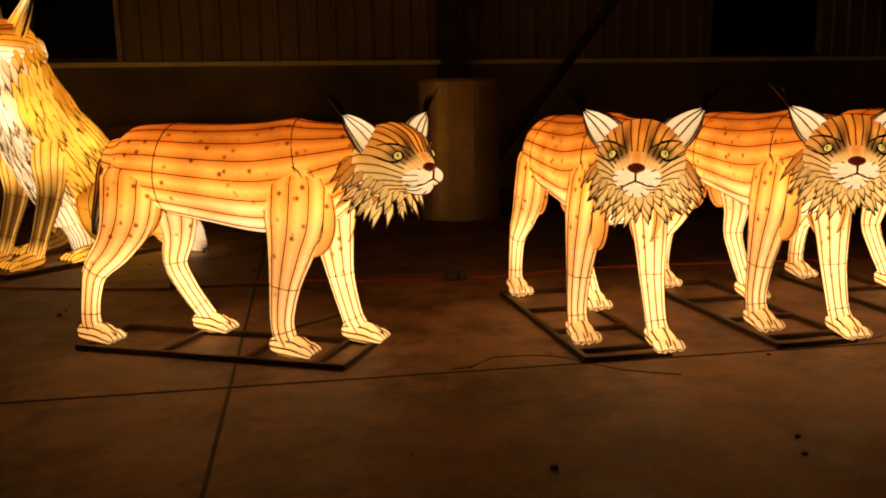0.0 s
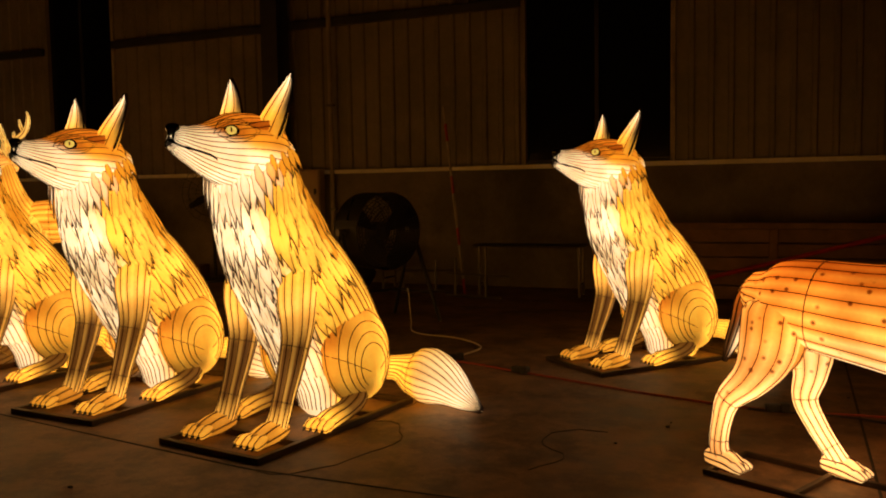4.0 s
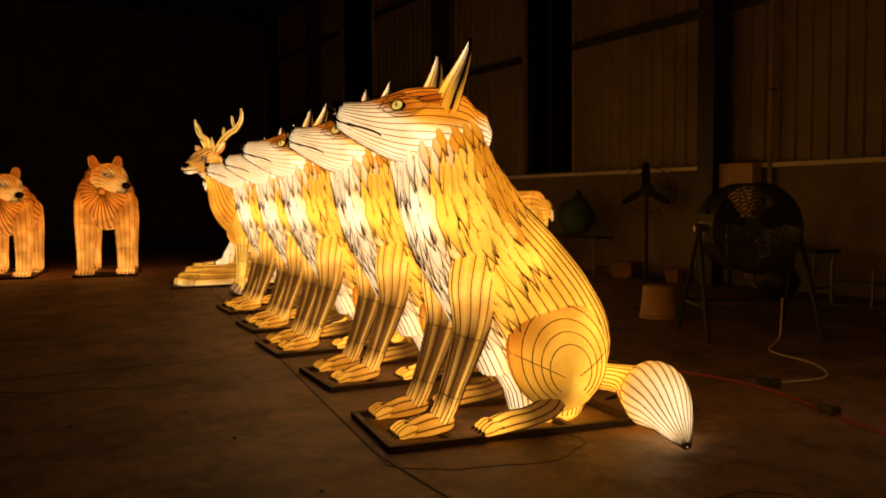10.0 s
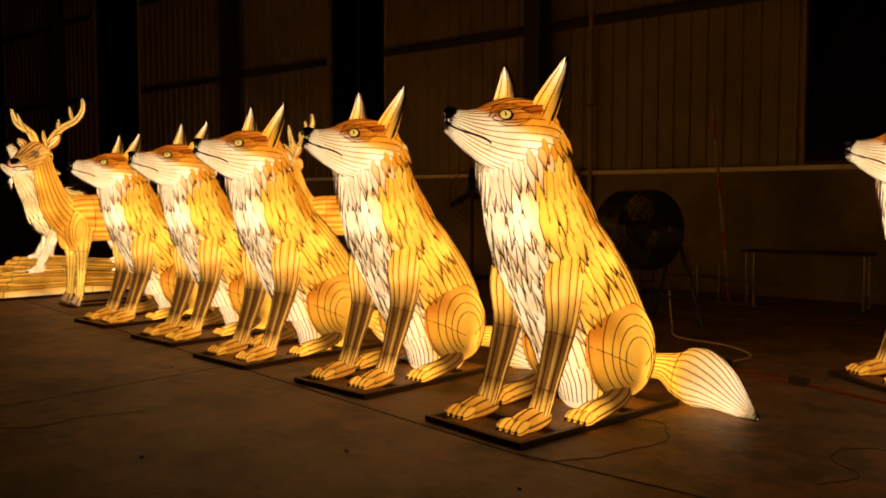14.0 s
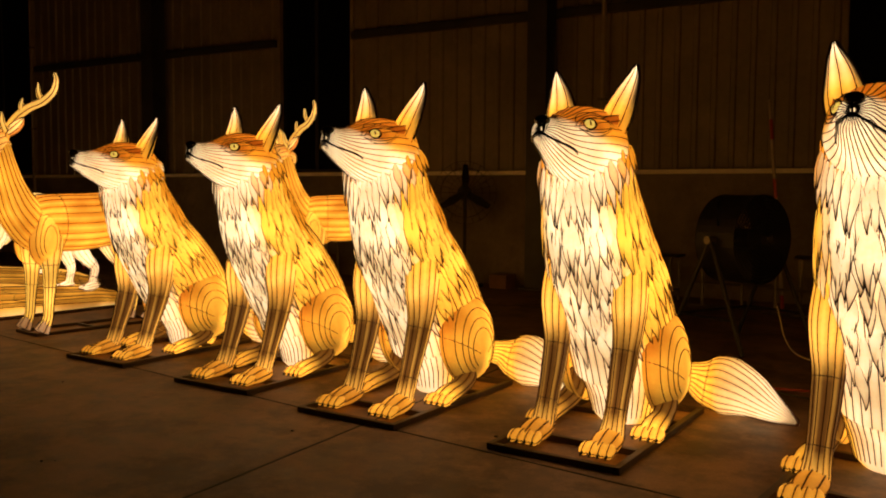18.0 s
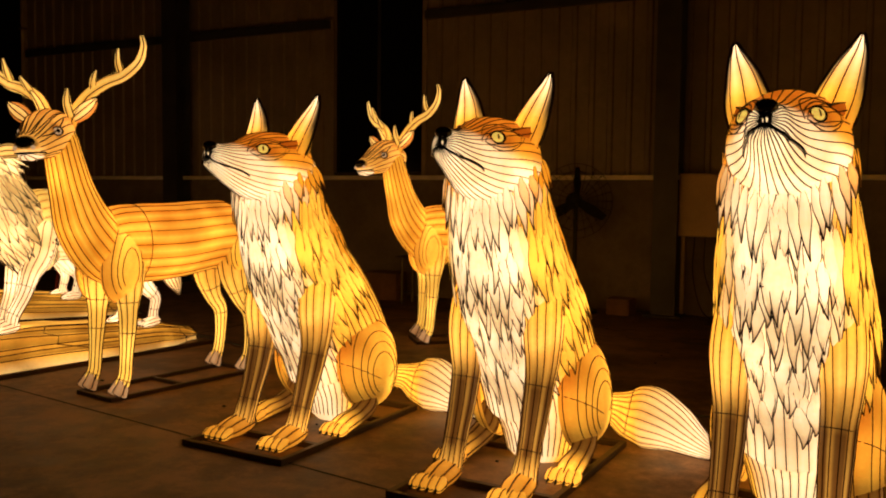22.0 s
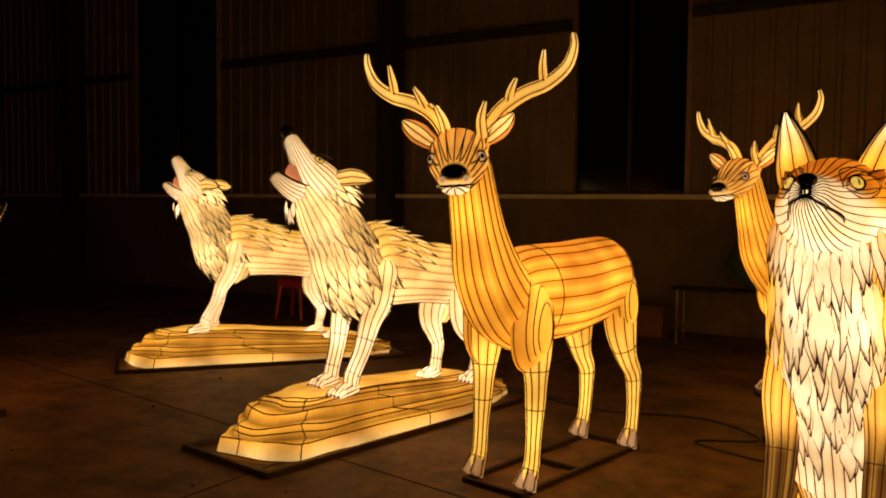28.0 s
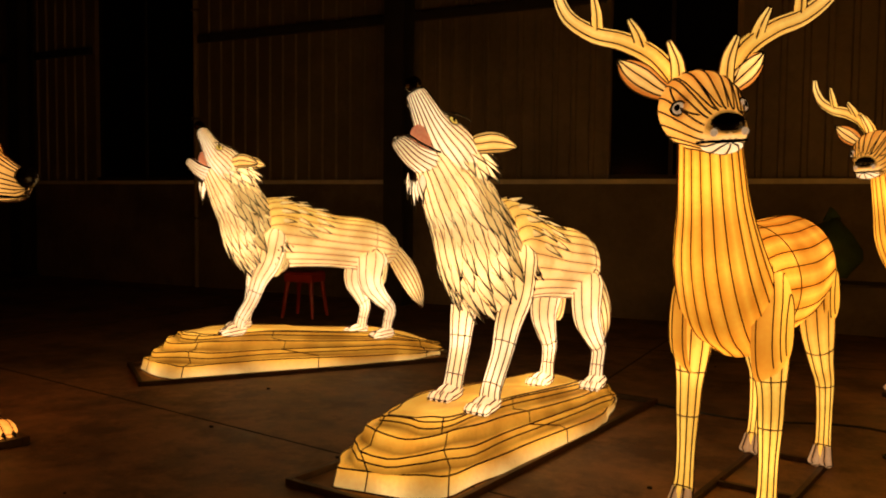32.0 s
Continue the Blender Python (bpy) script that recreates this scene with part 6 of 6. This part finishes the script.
def board_crate():
    t = thing("board_crate", "long weathered timber crate with a slanting brace", "crate")
    x0, x1, y, h = -1.20, 1.05, 7.9, 0.72
    for k in range(5):
        part("plank", box(x0 + 0.01, x1 - 0.01, y + 0.02, y + 0.04, 0.03 + k * 0.14, 0.155 + k * 0.14, 0.004), M_WOOD, t)
    for x in (x0, (x0 + x1) / 2 - 0.04, x1 - 0.08):
        part("upright", box(x, x + 0.08, y - 0.02, y + 0.02, 0, h, 0.004), M_WOOD, t)
    part("top_rail", box(x0, x1, y - 0.024, y + 0.05, h, h + 0.06, 0.006), M_WOOD, t)
    part("brace", rod([(x0 + 0.1, y - 0.035, 0.12), ((x0 + x1) / 2, y - 0.035, 0.4), (x1 - 0.1, y - 0.035, 0.68)], 0.022, 6), M_RED, t)


board_crate()


def plastic_stool(at, yaw=10):
    t = thing("plastic_stool", "red plastic stool with four splayed legs", "stool")
    part("seat", box(-0.15, 0.15, -0.15, 0.15, 0.43, 0.46, 0.012), M_RED, t)
    part("apron", join_geo(box(-0.15, 0.15, -0.15, -0.135, 0.36, 0.43), box(-0.15, 0.15, 0.135, 0.15, 0.36, 0.43), box(-0.15, -0.135, -0.134, 0.134, 0.36, 0.43), box(0.135, 0.15, -0.134, 0.134, 0.36, 0.43)), M_RED, t)
    for sx in (-1, 1):
        for sy in (-1, 1):
            part("leg", rod([(sx * 0.125, sy * 0.125, 0.36), (sx * 0.145, sy * 0.145, 0.18), (sx * 0.165, sy * 0.165, 0.0)], (0.024, 0.02, 0.017), 6), M_RED, t)
    t.matrix_basis = pose(*at, 0, 0, 0, yaw)


plastic_stool((-12.7, 7.0))


def sack(at, s, mat, label, z=0.0):
    t = thing("sack", label, "sack")
    rs = random.Random(int(s * 100))
    vs, fs = ball((0, 0, s * 0.62), (s * 0.55, s * 0.62, s * 0.62), 10, 18)
    vs = [(x * (1 + 0.12 * math.sin(9 * z / s + x * 14)), y * (1 + 0.12 * math.sin(7 * z / s + 3)), max(0.0, z + 0.03 * math.sin(11 * x / s))) for x, y, z in vs]
    smooth(part("cloth", (vs, fs), mat, t))
    part("tie", rod([(0, 0, s * 1.2), (0.01, 0, s * 1.3), (0.05, 0.01, s * 1.38)], (0.05, 0.04, 0.07), 8), mat, t)
    t.matrix_basis = pose(*at, z)


steel_bench((-8.1, 8.0), 3, 1.3, 0.5)
sack((-8.0, 8.0), 0.42, M_GREEN, "full dark green cloth sack on a low bench", 0.526)
sack((-4.5, 7.7), 0.35, M_CORD_B, "black bundle of cloth slumped by the wall")


def carton(at, w, d, h, yaw):
    t = thing("carton", "small brown cardboard carton on the floor", "carton", "cartons by the wall")
    part("carton_body", box(-w / 2, w / 2, -d / 2, d / 2, 0, h, 0.004), M_WOOD, t)
    for s in (-1, 1):
        part("flap", box(-w / 2 + 0.003, w / 2 - 0.003, min(0.003 * s, s * d / 2), max(0.003 * s, s * d / 2), h + 0.001, h + 0.006), M_WOOD, t)
    t.matrix_basis = pose(*at, 0, 0, 0, yaw)


for at, w, d, h, yaw in (((-7.2, 8.2), 0.3, 0.25, 0.2, 12), ((-6.4, 8.3), 0.24, 0.2, 0.16, -8), ((-9.1, 8.2), 0.4, 0.3, 0.3, 5)):
    carton(at, w, d, h, yaw)


# ---- cords and plugs ----
def cord(name, pts, mat, r, label, category="cable"):
    p = spline([(0.96 * x, 0.96 * y, z) for x, y, z in pts], 8)
    tagged(part(name, rod(p, r, 6), mat), label, category)


def plug(at, yaw):
    t = thing("cable_plug", "black plug joining two cords on the floor", "plug", "plugs on the floor")
    part("plug_body", box(-0.035, 0.035, -0.022, 0.022, 0.0, 0.04, 0.008), M_CORD_B, t)
    part("socket_body", box(0.036, 0.085, -0.026, 0.026, 0.0, 0.046, 0.008), M_CORD_B, t)
    t.matrix_basis = pose(0.96 * at[0], 0.96 * at[1], 0, 0, 0, yaw)


cord("power_cord", [(4.6, 3.75, 0.006), (2.6, 3.95, 0.006), (1.5, 3.84, 0.006), (0.6, 4.02, 0.006), (0.0, 3.98, 0.006), (-0.7, 4.15, 0.006), (-1.54, 4.45, 0.006), (-2.1, 4.62, 0.006), (-2.9, 4.52, 0.006)], M_CORD_R, 0.007, "long red power cord lying along the floor")
cord("power_cord", [(0.55, 2.9, 0.006), (0.9, 3.25, 0.006), (0.8, 3.7, 0.006), (0.45, 3.95, 0.006), (-0.1, 3.97, 0.006)], M_CORD_B, 0.006, "black power cord curling behind the lynx")
cord("fan_cord", [(-3.1, 6.1, 0.30), (-3.0, 5.95, 0.05), (-2.8, 5.6, 0.006), (-2.35, 5.45, 0.006), (-2.05, 5.15, 0.006), (-2.1, 4.75, 0.006)], M_CORD_W, 0.006, "thin white fan cord trailing over the floor")
cord("power_cord", [(-2.3, 3.7, 0.006), (-2.6, 4.3, 0.006), (-3.6, 4.55, 0.006), (-4.9, 4.7, 0.006), (-6.2, 4.75, 0.006), (-7.4, 5.0, 0.006)], M_CORD_B, 0.006, "black power cord running behind the fox row")
cord("power_cord", [(-9.2, 5.3, 0.006), (-8.6, 5.15, 0.006), (-8.0, 5.3, 0.006), (-7.6, 5.0, 0.006), (-7.9, 4.75, 0.006), (-7.3, 4.6, 0.006), (-6.8, 5.1, 0.006)], M_CORD_B, 0.006, "black power cord looping behind the stag")
cord("power_cord", [(-7.4, 6.1, 0.006), (-7.0, 5.6, 0.006), (-7.3, 5.2, 0.006), (-6.7, 4.85, 0.006)], M_CORD_R, 0.006, "red power cord looping on the floor")
for at, yaw in (((1.5, 3.84), 5), ((0.02, 3.98), 10), ((-1.54, 4.45), -20), ((-2.1, 4.68), 30), ((-7.55, 5.0), 15), ((-6.75, 4.95), -30)):
    plug(at, yaw)
